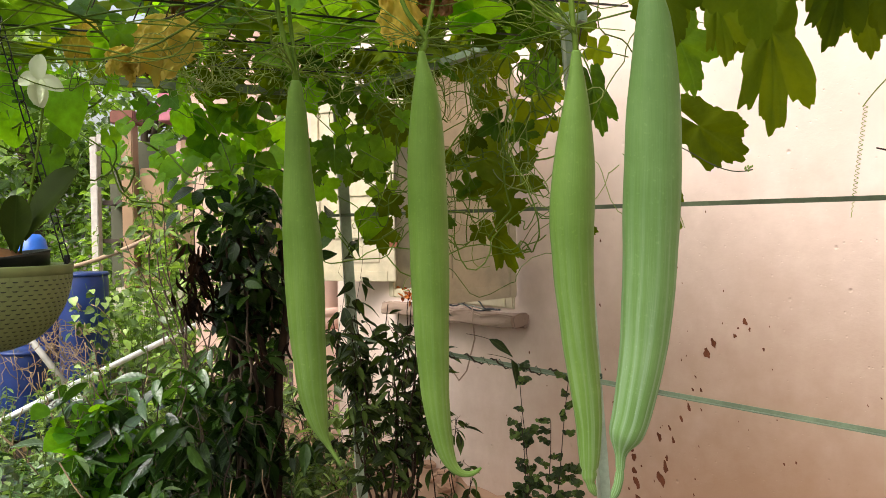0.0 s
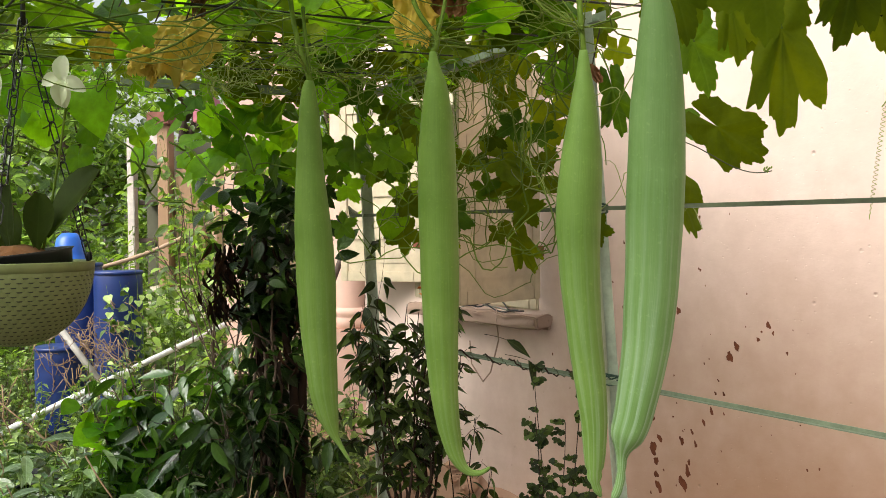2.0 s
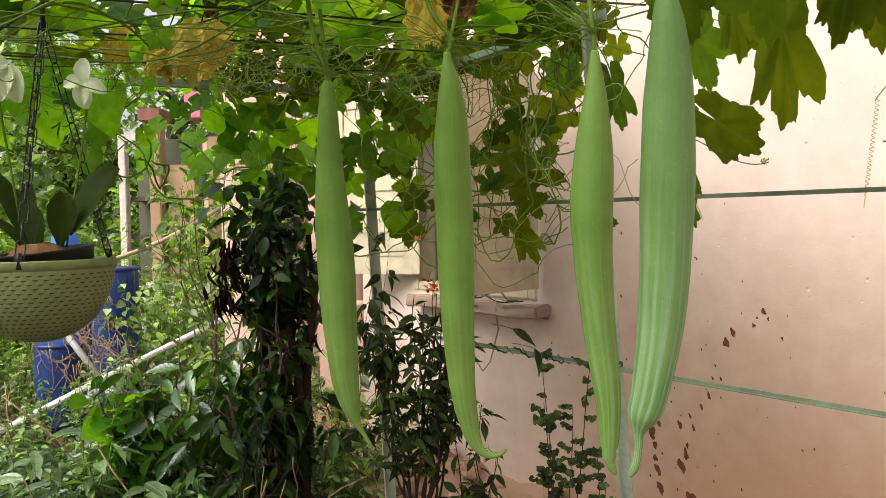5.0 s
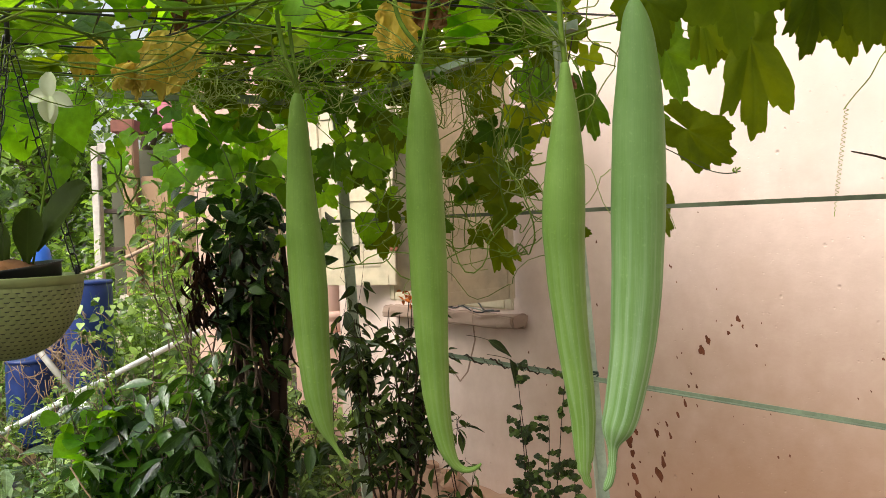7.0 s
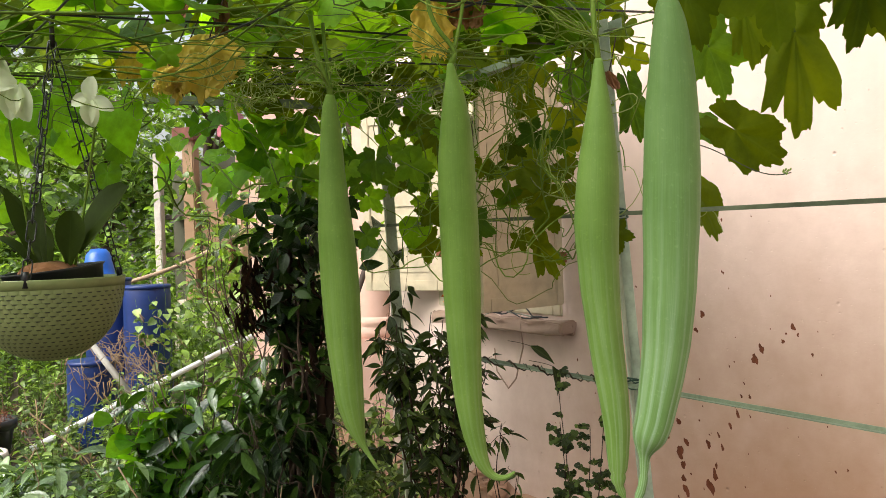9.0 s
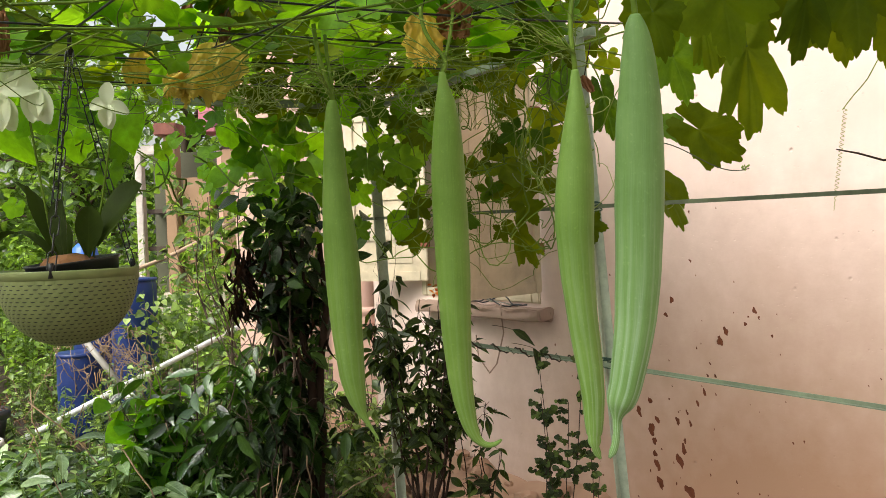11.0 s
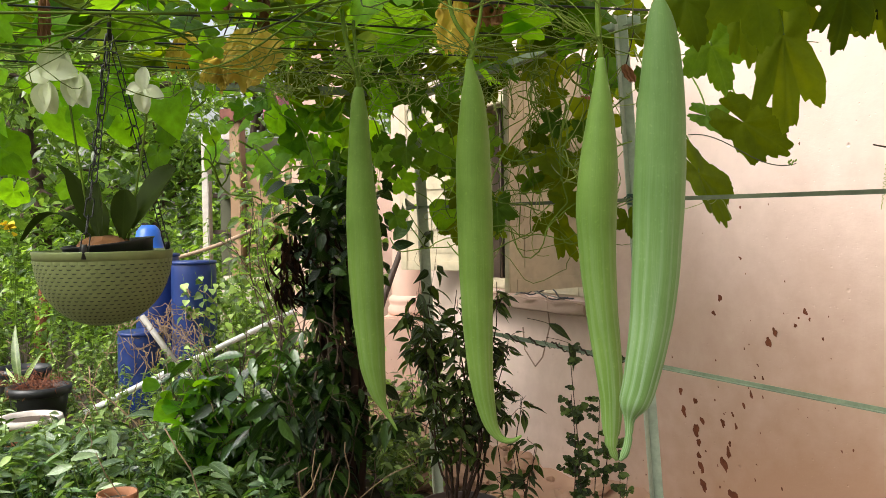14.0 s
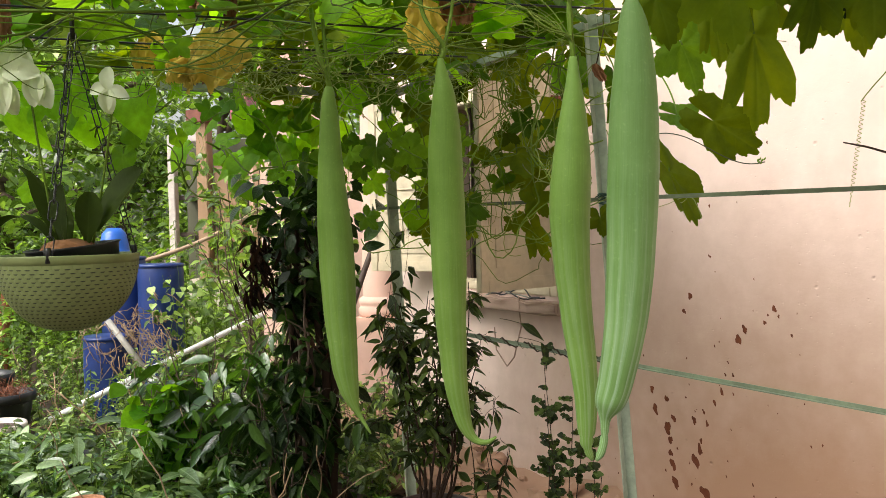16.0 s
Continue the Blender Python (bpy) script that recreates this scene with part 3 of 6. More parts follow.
for k, (u, z, rad) in enumerate(SPLASHES + few):
    tall = stain_rng.uniform(0.9, 1.4)
    ring = []
    turn, lump = stain_rng.uniform(0, 6.3), stain_rng.uniform(0.08, 0.22)
    for q in range(14):
        a = 2 * math.pi * q / 14
        rr = rad * (1 + lump * math.sin(2 * a + turn) + 0.16 * math.sin(3 * a + 2 * turn) + stain_rng.uniform(-0.22, 0.18))
        ring.append((u + rr * 0.8 * math.cos(a) + 0.25 * rr * math.sin(a), -0.0015, z + rr * tall * math.sin(a)))
    ring.append((u, -0.003, z))
    part("mud_stain", mesh_of("mud_stain", ring, [(q, (q + 1) % 14, 14) for q in range(14)], STAIN), None, wall, "dark mud splash" if k < 28 else "")

# rubble and earth heaped along the foot of the wall
hv, hf = [], []
for j in range(14):
    for i in range(70):
        u, w = -3.2 + 0.08 * i, 0.06 * j
        h = min(1, max(0, (u + 1.9) / 0.8)) * 0.30 * max(0, 1 - w / 0.75) ** 1.2 * (0.7 + 0.5 * noise.noise((u * 1.5, 0, 2))) + 0.05 * noise.noise((u * 7, w * 7, 1)) + 0.03 * noise.noise((u * 19, w * 19, 4))
        hv.append((u, -w, h - 0.07))
for j in range(13):
    for i in range(69):
        a = j * 70 + i
        hf.append((a, a + 1, a + 71, a + 70))
tagged(part("rubble_bank", mesh_of("rubble_bank", hv, hf, RUBBLE), m=WALL), "bank of broken plaster and reddish earth against the wall", "rubble", kind="structure")


def stone(size, seed):
    bm = bmesh.new()
    bmesh.ops.create_icosphere(bm, subdivisions=2, radius=1)
    for v in bm.verts:
        v.co *= 1 + 0.5 * noise.noise(v.co * 1.3 + Vector((seed * 7.1, 0, 0)))
        v.co = Vector((v.co.x * size, v.co.y * size * 0.8, v.co.z * size * 0.55))
    return bm


for k in range(46):
    u, w, s = stain_rng.uniform(-0.9, 1.1), stain_rng.uniform(0.05, 0.65), 0.02 + 0.08 * stain_rng.uniform(0, 1) ** 2
    h = 0.30 * max(0, 1 - w / 0.75) ** 1.2 * (0.7 + 0.5 * noise.noise((u * 1.5, 0, 2)))
    p = on_wall(u, w, max(0, h - 0.02))
    tagged(part("stone", stone(s, k), RUBBLE, None, "", pose(*p, 20 * math.sin(k), 15 * math.cos(k), 50 * k)), "broken chunk of pinkish plaster and brick", "stone", "rubble at the wall's foot")

# ---- veranda column and the outbuilding beyond ----
column = thing("column", "round pink plastered veranda column with a moulded ring", "column", (-0.83, 6.0, 0), kind="structure")
v, f = lathe([(0.145, 0.9), (0.14, 1.5), (0.135, 3.3)], 28)
part("shaft", mesh_of("shaft", v, f, PINK_COLUMN), None, column)
v, f = lathe([(0.15, 0.78), (0.175, 0.80), (0.18, 0.84), (0.165, 0.86), (0.165, 0.875), (0.175, 0.89), (0.17, 0.915), (0.15, 0.93), (0.14, 0.935)], 28)
part("ring", mesh_of("ring", v, f, PINK_COLUMN), None, column)
part("pedestal", boxes(((-0.19, -0.19, -0.1), (0.19, 0.19, 0.79)), bevel=0.012), PINK_COLUMN, column)
tagged(part("wall_veranda", boxes(((-1.86, 6.5, -0.1), (-1.22, 6.65, 3.2))), PINK_COLUMN), "pink plastered end wall of the veranda", "wall", kind="structure")

v, f = tube_data(wander((-1.28, 5.24, -0.03), (-0.80, 5.56, 1.36), 0.008, 12), [0.028 - 0.0008 * k for k in range(13)], 8)
tagged(part("stick", mesh_of("stick", v, f, DARK_WOOD)), "dark brown stick leaning towards the veranda column", "stick")

shed = thing("outbuilding", "weathered outbuilding with a white door frame, tan pillars and red eaves", "building", (-3.85, 9.6, -0.27))
part("wall", boxes(((0.02, 0.45, 0), (2.4, 0.6, 2.78))), OLIVE_WALL, shed, "dark grey-green back wall")
part("wall", boxes(((0.90, 0.10, 0), (2.3, 0.28, 2.75))), PINK_COLUMN, shed, "pink plastered side wall")
part("plinth", boxes(((0.15, 0.02, 0), (1.05, 0.40, 1.12)), bevel=0.02), CREAM_WALL, shed)
part("door_frame", boxes(((-0.03, 0.0, 0), (0.05, 0.12, 2.80)), ((0.05, 0.0, 2.72), (0.42, 0.12, 2.83)), bevel=0.008), WHITE_RIM, shed, "chalky white door frame")
part("pillar", boxes(((0.33, -0.04, 1.12), (0.46, 0.16, 2.93)), bevel=0.012), TAN, shed)
part("cap", boxes(((0.24, -0.10, 2.93), (0.50, 0.22, 3.07)), bevel=0.012), RED_TILE, shed, "red-brown pillar cap")
part("pillar", boxes(((0.50, 0.06, 1.05), (0.82, 0.30, 2.45)), bevel=0.012), TAN, shed)
part("pillar", boxes(((0.98, -0.02, 0), (1.2, 0.20, 2.75)), bevel=0.015), TAN, shed)
part("awning", boxes(((0.78, -0.15, 2.94), (0.97, 0.25, 3.24)), bevel=0.01), PINK_CLOTH, shed, "faded pink hanging cloth")
# solid dark block in place of the shade inside a gap
part("dark_gap", boxes(((0.99, 0.06, 2.76), (1.45, 0.3, 3.06))), DARK_WOOD, shed)
for z in (1.62, 2.05):
    part("shelf", boxes(((0.06, 0.10, z), (0.40, 0.44, z + 0.05)), bevel=0.004), DARK_WOOD, shed, "dark wooden board in the doorway")

# ---- trellis frame ----
frame_top = 1.83
ROOF = set_out(1.42)
trellis = thing("trellis_frame", "pale green painted steel trellis frame of posts and rails", "trellis")
P1, P2 = Vector((-0.262, 2.30, 0)), Vector((0.300, 1.63, 0))
A, B = Vector((-0.404, 3.55, 0)), Vector((0.425, 2.63, 0))


def angle_bar(a, b, w=0.022, t=0.003, up=(0, 0, 1), paint=GREEN_PAINT):
    """An L-shaped steel bar from a to b."""
    a, b = Vector(a), Vector(b)
    d = (b - a).normalized()
    s = d.cross(Vector(up)).normalized()
    u = s.cross(d)
    sec = [(0, 0), (w, 0), (w, t), (t, t), (t, w), (0, w)]
    v = [e + s * (x - w / 2) + u * (y - w / 2) for e in (a, b) for x, y in sec]
    f = [(k, (k + 1) % 6, (k + 1) % 6 + 6, k + 6) for k in range(6)] + [(5, 4, 3, 2, 1, 0), (6, 7, 8, 9, 10, 11)]
    return mesh_of("bar", v, f, paint, False)


along, run = (P2 - P1).normalized(), (B - A).normalized()
side = Vector((-0.90, -0.44, 0)).normalized()
part("post", angle_bar((-0.331, 3.55, 0), (-0.422, 3.57, 2.03), 0.042, 0.004, up=(0, -1, 0), paint=POST_PAINT), None, trellis)
part("post", angle_bar((0.532, 2.70, 0), (0.380, 2.63, 2.10), 0.034, 0.004, up=(-0.5, -1, 0), paint=POST_PAINT), None, trellis)
for z0, z1, w, paint in ((1.514, 1.5095, 0.0125, RAIL_SHADED), (1.0225, 0.989, 0.013, GREEN_PAINT)):
    rise = Vector((0, 0, (z1 - z0) / (B - A).length))
    part("rail", angle_bar(A + Vector((0, 0, z0)) - (run + rise) * 0.12, B + Vector((0, 0, z1)) + (run + rise) * 1.9, w, 0.003, paint=paint), None, trellis)
part("beam", angle_bar(A + Vector((0, 0, 2.005)), B + run * 0.01 + Vector((0, 0, 2.085)), 0.036), None, trellis)
part("beam", angle_bar(A + Vector((0, 0, 2.005)), A + side * 0.95 + Vector((0, 0, 2.005)), 0.030), None, trellis)
part("beam", angle_bar(B + run * 0.8 + Vector((0, 0, 2.10)), B + run * 0.8 + side * 4.8 + Vector((0, 0, 2.05)), 0.036), None, trellis)
for px, py, z in ((0.424, 2.645, 1.510), (0.458, 2.665, 0.989)):
    b = Bunch()
    for k in range(5):
        c = Vector((px, py, z + 0.005 * (k - 2)))
        b.tube([c + Vector((0.024 * math.cos(a), 0.024 * math.sin(a), 0.007 * math.sin(a + k))) for a in np.linspace(0, 6.3, 15)], 0.0028, 4)
    b.tube([(px, py - 0.022, z), (px - 0.019, py - 0.036, z + 0.015), (px - 0.036, py - 0.036, z + 0.005)], 0.0025, 4)
    part("tie", b.mesh("tie", plain("tie_string", (0.01, 0.05, 0.03), 0.6)), None, trellis, "dark green knotted string")

start, end = A + (B - A) * 0.45, A + (B - A) * 0.98
for k, (turns, reach, wire) in enumerate(((5, 0.011, 0.0030), (8, 0.010, 0.0016))):
    line = []
    for q in range(turns * 9 + 1):
        e, a = q / (turns * 9), q * 0.7 + 2 * k
        line.append(start.lerp(end, e) + Vector((0.4 * reach * math.cos(a), 0.8 * reach * math.cos(a), 1.0074 - 0.0178 * e + reach * math.sin(a) + 0.004 * math.sin(3.1 * q))))
    v, f = tube_data(line, wire, 5)
    part("twine", mesh_of("twine", v, f, STEM_DARK if k else TWIG), None, trellis, "dry vine wound round the lower rail")

# wires strung over the frame
wires = thing("wire_mesh", "thin black wires strung across the trellis top", "wire")
for k in range(7):
    a = P1 + along * (0.1 + 0.28 * k) + Vector((0, 0, frame_top + 0.02))
    v, f = tube_data(wander(a, a + side * 3.0 + Vector((0, 0, 0.02)), 0.008, 24, 0.02), 0.0022, 5)
    part("wire", mesh_of("wire", v, f, WIRE), None, wires, "", ROOF)
for k in range(6):
    a = P1 + side * (0.35 + 0.3 * k) + Vector((0, 0, frame_top + 0.025))
    v, f = tube_data(wander(a, a + along * 2.2, 0.008, 24, 0.02), 0.0022, 5)
    part("wire", mesh_of("wire", v, f, WIRE), None, wires, "", ROOF)


# ---- snake gourds ----
def gourd(top, k_out, rows, skin, label, ribs=0.02, seed=1, knob=0, stalks=(((0.0, 0.0, 0.03), (-0.015, 0.01, 0.085), (0.012, 0.03, 0.15)),)):
    """A hanging snake gourd. rows: sideways and downward offset of the spine from the top, and half the thickness there."""
    ob = thing("snake_gourd", label, "gourd", group="hanging gourds", m=set_out(k_out) @ Matrix.Translation(top))
    rows = np.array(rows)
    step = np.concatenate([[0], np.cumsum(np.hypot(np.diff(rows[:, 0]), np.diff(rows[:, 1])))])
    n, sides = 110, 40
    even = np.linspace(0, step[-1], n)
    cols = []
    for c in range(3):
        line = np.interp(even, step, rows[:, c])
        cols.append(np.convolve(np.pad(line, 2, mode="edge"), np.array([1, 2, 3, 2, 1]) / 9, mode="valid"))
    spine = [Vector((x, 0, z)) for x, z in zip(cols[0], cols[1])]
    v, f = [], Faces()
    f.uv = []
    for i, p in enumerate(spine):
        t = i / (n - 1)
        rad = cols[2][i] * (1 + 0.025 * noise.noise((t * 9, seed, 0)) + ((0.30 * noise.noise((t * 75, seed, 3)) + 0.10 * math.sin(i * 1.9)) if i > n - 9 and knob else 0))
        d = (spine[min(i + 1, n - 1)] - spine[max(i - 1, 0)]).normalized()
        a1 = d.cross(Vector((0, 1, 0))).normalized()
        a2 = d.cross(a1)
        for k in range(sides):
            a = 2 * math.pi * k / sides
            rr = rad * (1 + ribs * min(1, 2 * t) * math.cos(9 * a + 0.8 * math.sin(5 * t + seed)) + 0.03 * noise.noise((math.cos(a), math.sin(a) + seed, t * 5)))
            v.append(p + (a1 * math.cos(a) + a2 * math.sin(a)) * rr)
            f.uv.append((abs(k / sides - 0.5) * 2 + 3 * seed, t))
    for i in range(n - 1):
        for k in range(sides):
            a, b = i * sides + k, i * sides + (k + 1) % sides
            f.append((a, b, b + sides, a + sides))
    f.append(tuple(range(sides))[::-1])
    f.append(tuple(range((n - 1) * sides, n * sides)))
    part("fruit", mesh_of("fruit", v, f, skin), None, ob)
    r0 = rows[0, 2]
    for k, bend in enumerate(stalks):
        line = bezier((0, 0, -0.006), *bend, 14)
        v, f = tube_data(line, [max(0.0043 - 0.0008 * k, r0 * (0.95 - 0.12 * q)) for q in range(15)], 8)
        part("stalk", mesh_of("stalk", v, f, STEM_GREEN), None, ob)
    return ob


gourd((-0.247, 1.50, 1.712), 1.3, [(0, 0, 0.006), (-0.001, -0.01, 0.011), (-0.0025, -0.029, 0.0135), (-0.001, -0.058, 0.0175), (-0.001, -0.155, 0.024), (0.0, -0.203, 0.0275), (0.0025, -0.252, 0.0315), (0.0055, -0.301, 0.0335),
                              (0.0075, -0.35, 0.0345), (0.009, -0.398, 0.033), (0.0105, -0.447, 0.0305), (0.018, -0.546, 0.025), (0.025, -0.585, 0.019), (0.0305, -0.605, 0.0135), (0.0365, -0.622, 0.0075), (0.045, -0.637, 0.0042), (0.0655, -0.671, 0.0026), (0.067, -0.673, 0.0006)],
      GOURD_PLAIN, "long smooth pale green snake gourd, thin drawn-out tip", 0.006, 1, 0, (((-0.004, 0, 0.03), (-0.028, 0.0, 0.07), (-0.034, 0.01, 0.15)), ((0.0, 0.005, 0.03), (-0.010, 0.01, 0.07), (-0.014, 0.02, 0.13))))
gourd((-0.0325, 1.55, 1.769), 1.245, [(0, 0, 0.0055), (0, -0.012, 0.0075), (0.0025, -0.042, 0.014), (0.0045, -0.062, 0.0205), (0.006, -0.112, 0.0275), (0.0055, -0.162, 0.032), (0.005, -0.212, 0.0345), (0.007, -0.313, 0.0355), (0.0085, -0.414, 0.034),
                              (0.01, -0.515, 0.0305), (0.0145, -0.616, 0.025), (0.0205, -0.667, 0.021), (0.031, -0.718, 0.0155), (0.04, -0.739, 0.0115), (0.049, -0.752, 0.008), (0.062, -0.760, 0.006), (0.082, -0.759, 0.0048), (0.095, -0.748, 0.0035), (0.097, -0.745, 0.0008)],
      GOURD_PLAIN, "long pale green snake gourd with a hooked tip", 0.010, 2, 0, (((0.034, 0, 0.035), (-0.045, 0.0, 0.04), (-0.038, 0.0, 0.135)), ((0.006, 0.01, 0.03), (0.02, 0.02, 0.06), (0.026, 0.03, 0.13))))
gourd((0.1945, 1.25, 1.705), 1.35, [(0, 0, 0.005), (0, -0.01, 0.0075), (0, -0.035, 0.0105), (0, -0.051, 0.0135), (-0.001, -0.091, 0.0205), (-0.003, -0.132, 0.0265), (-0.005, -0.172, 0.0305), (-0.008, -0.213, 0.0325), (-0.0095, -0.253, 0.032),
                              (-0.007, -0.335, 0.0285), (-0.0005, -0.416, 0.025), (0.009, -0.498, 0.0215), (0.0125, -0.539, 0.019), (0.0125, -0.58, 0.0162), (0.012, -0.606, 0.0128), (0.0115, -0.620, 0.0085), (0.014, -0.630, 0.0062), (0.019, -0.640, 0.0055), (0.022, -0.646, 0.0012)],
      GOURD_FAINT, "pale green snake gourd with faint pale streaks", 0.008, 3, 1)
gourd((0.267, 1.10, 1.755), 1.345, [(0, 0, 0.0055), (0, -0.009, 0.0115), (0, -0.018, 0.0155), (0.002, -0.043, 0.0212), (0.0025, -0.075, 0.0258), (0.0025, -0.116, 0.0305), (0.001, -0.16, 0.0338), (-0.0005, -0.234, 0.0357), (-0.0035, -0.305, 0.0355), (-0.007, -0.377, 0.0333),
                             (-0.0125, -0.448, 0.0305), (-0.018, -0.484, 0.0282), (-0.025, -0.52, 0.026), (-0.032, -0.552, 0.0240), (-0.039, -0.570, 0.0222), (-0.042, -0.580, 0.0185), (-0.044, -0.586, 0.0105), (-0.045, -0.592, 0.0068), (-0.046, -0.62, 0.0056), (-0.050, -0.640, 0.0060), (-0.056, -0.651, 0.0052), (-0.060, -0.655, 0.001)],
      GOURD_STREAK, "thick green snake gourd, ribbed and streaked with pale bloom", 0.010, 4, 1)

# ---- hanging pot with an orchid ----
POT = Vector((-0.677, 1.30, 1.405))
pot = thing("hanging_pot", "olive plastic hanging pot with woven pattern on black chains", "plant pot", m=set_out(1.7) @ Matrix.Translation(POT))
R, H = 0.1050, 0.129


def bowl_radius(z):
    t = min(1, -z / H)
    return R * max(0.0, 1 - t ** 2.6) ** 0.5 * 0.97 + 0.012 * (1 - t)


prof = [(bowl_radius(-H * (1 - q ** 1.6)), -H * (1 - q ** 1.6)) for q in np.linspace(0.0, 1, 22)]
prof = [(0.0005, -H)] + [(r - 0.0015, z) for r, z in prof[1:-1]]
v, f = lathe(prof, 72)
part("shell", mesh_of("shell", v, f, OLIVE), None, pot)
prof = [(bowl_radius(-0.013) - 0.003, -0.0135), (bowl_radius(-0.013) + 0.0008, -0.013), (R + 0.0095, -0.004), (R + 0.0102, 0.0), (R + 0.0098, 0.0016), (R + 0.0072, 0.0016), (R + 0.005, -0.004)]
prof += [(bowl_radius(z) - 0.006, z) for z in np.linspace(-0.01, -H * 0.9, 10)]
v, f = lathe(prof, 72)
bowl = part("bowl", mesh_of("bowl", v, f, OLIVE), None, pot)
weave, dashes = Bunch(), Bunch()
for j in range(17):
    z = -0.0165 - j * 0.0066
    count = 46
    for k in range(count):
        a0 = 2 * math.pi * (k + 0.5 * (j % 2)) / count
        for bunch, half, hz, lift0, lift1 in ((weave, 0.97, 0.0030, 0.0002, 0.0012), (dashes, 0.58, 0.0014, 0.0009, 0.0010)):
            vv = []
            zz = z if bunch is weave else z - 0.0034
            for s, lift in ((-1, lift0), (-0.5, lift1), (0.5, lift1), (1, lift0)):
                for dz in (-hz, hz):
                    rr = bowl_radius(zz + dz) + lift
                    aa = a0 + s * half * math.pi / count
                    vv.append((rr * math.cos(aa), rr * math.sin(aa), zz + dz))
            bunch.add(vv, [(2 * q, 2 * q + 2, 2 * q + 3, 2 * q + 1) for q in range(3)])
tagged(part("weave", weave.mesh("weave", OLIVE), None, bowl), kind="stuff")
# flat dark quads laid on the shell as the recesses' shade
tagged(part("dark_dash", dashes.mesh("dark_dash", DASH_SHADE), None, bowl), kind="stuff")
v, f = lathe([(0.0, -0.03), (0.07, -0.03), (0.074, 0.010), (0.078, 0.014), (0.073, 0.014), (0.069, -0.005), (0.0, -0.005)], 40)
part("inner_pot", mesh_of("inner_pot", v, f, BLACK), None, pot, "black nursery pot", pose(0.01, 0, 0.002, 4, -5, 0))


def chain_link(length, w, wire):
    pts = []
    for k in range(17):
        a = 2 * math.pi * k / 16
        x, y = w * math.cos(a), w * math.sin(a)
        pts.append((x, 0, y + (length / 2 - w) * (1 if math.sin(a) > 0 else -1)))
    v, f = tube_data(pts, wire, 5, False)
    return mesh_of("link", v, f, BLACK)


link_mesh = chain_link(0.034, 0.0064, 0.0012)
apex = Vector((0.02, 0.0, 0.372))
for k, ang in enumerate((-77, 42, 133)):
    foot = Vector(((R + 0.006) * math.cos(radians(ang)), (R + 0.006) * math.sin(radians(ang)), 0.002))
    chain = part("chain", mesh_of("clip", *tube_data([foot + Vector((0, 0, -0.012)), foot + Vector((0, 0, 0.004)), foot + Vector((0, 0, 0.012))], 0.005, 6), BLACK), None, pot, "black plastic chain")
    d = apex - foot
    n = int(d.length / 0.0295)
    q = d.to_track_quat("Z", "Y")
    for i in range(n):
        p = foot + d * ((i + 0.5) / n)
        part("link", link_mesh, None, chain, "", Matrix.Translation(p) @ q.to_matrix().to_4x4() @ Matrix.Rotation(radians(90 * (i % 2) + 20), 4, "Z"))
v, f = tube_data([apex + Vector((0, 0, -0.01)), apex + Vector((0, 0, 0.03)), apex + Vector((0.004, 0, 0.05)), apex + Vector((0.012, 0, 0.055)), apex + Vector((0.016, 0, 0.045))], 0.004, 6)
part("hook", mesh_of("hook", v, f, BLACK), None, pot)

orchid = thing("orchid", "orchid with thick dark leaves rooted in coir, in the hanging pot", "plant", m=set_out(1.7) @ Matrix.Translation(POT + Vector((0.01, 0, 0.0))))
bm = bmesh.new()
bmesh.ops.create_icosphere(bm, subdivisions=3, radius=0.05)
for vert in bm.verts:
    vert.co *= 1 + 0.15 * noise.noise(vert.co * 60)
    vert.co.z *= 0.55
part("root_ball", bm, MEDIUM, orchid, "orange-brown coir", Matrix.Translation((0.0, -0.01, 0.0)))
BROAD = petal([0.05, 0.09, 0.15, 0.21, 0.245, 0.255, 0.245, 0.20, 0.09], 0.35, 0.1, 5)


def single_leaf(shape, base, way, up, size, material, parent, name="leaf", m=None):
    v, f = leaves(shape, [(base, way, up, size)])
    return part(name, mesh_of(name, v, f, material), None, parent, "", m)


# thick broad leaves, then narrow arching ones
for base, way, up, size in (((0.040, 0.0, 0.04), (0.52, 0.1, 0.83), (-0.5, -0.9, 0.25), 0.128), ((0.030, -0.01, 0.02), (0.12, -0.1, 0.95), (0.45, -0.9, 0.1), 0.085), ((-0.005, -0.02, 0.02), (-0.08, -0.05, 0.99), (-0.45, -0.9, 0.1), 0.098),
                            ((-0.01, 0.01, 0.02), (-0.35, 0.1, 0.8), (0.4, -0.9, 0.2), 0.078)):
    single_leaf(BROAD, base, way, up, size, ORCHID_LEAF, orchid)
for a, b, c in (((-0.02, 0, 0.02), (-0.06, 0, 0.10), (-0.075, 0, 0.145)), ((-0.03, 0, 0.02), (-0.10, 0, 0.12), (-0.155, -0.01, 0.02)), ((-0.02, 0.01, 0.02), (-0.05, 0.02, 0.12), (-0.105, 0.02, 0.155))):
    pts = bezier(a, b, c, n=8)
    vv, ff = [], []
    for i, p in enumerate(pts):
        w = 0.011 * math.sin(math.pi * (0.15 + 0.8 * i / 8)) + 0.001
        vv += [p + Vector((-w * 0.6, -w, 0)), p + Vector((0, 0, -w * 0.4)), p + Vector((w * 0.6, w, 0))]
    for i in range(8):
        q = 3 * i
        ff += [(q, q + 1, q + 4, q + 3), (q + 1, q + 2, q + 5, q + 4)]
    part("leaf", mesh_of("leaf", vv, ff, ORCHID_LEAF), None, orchid)


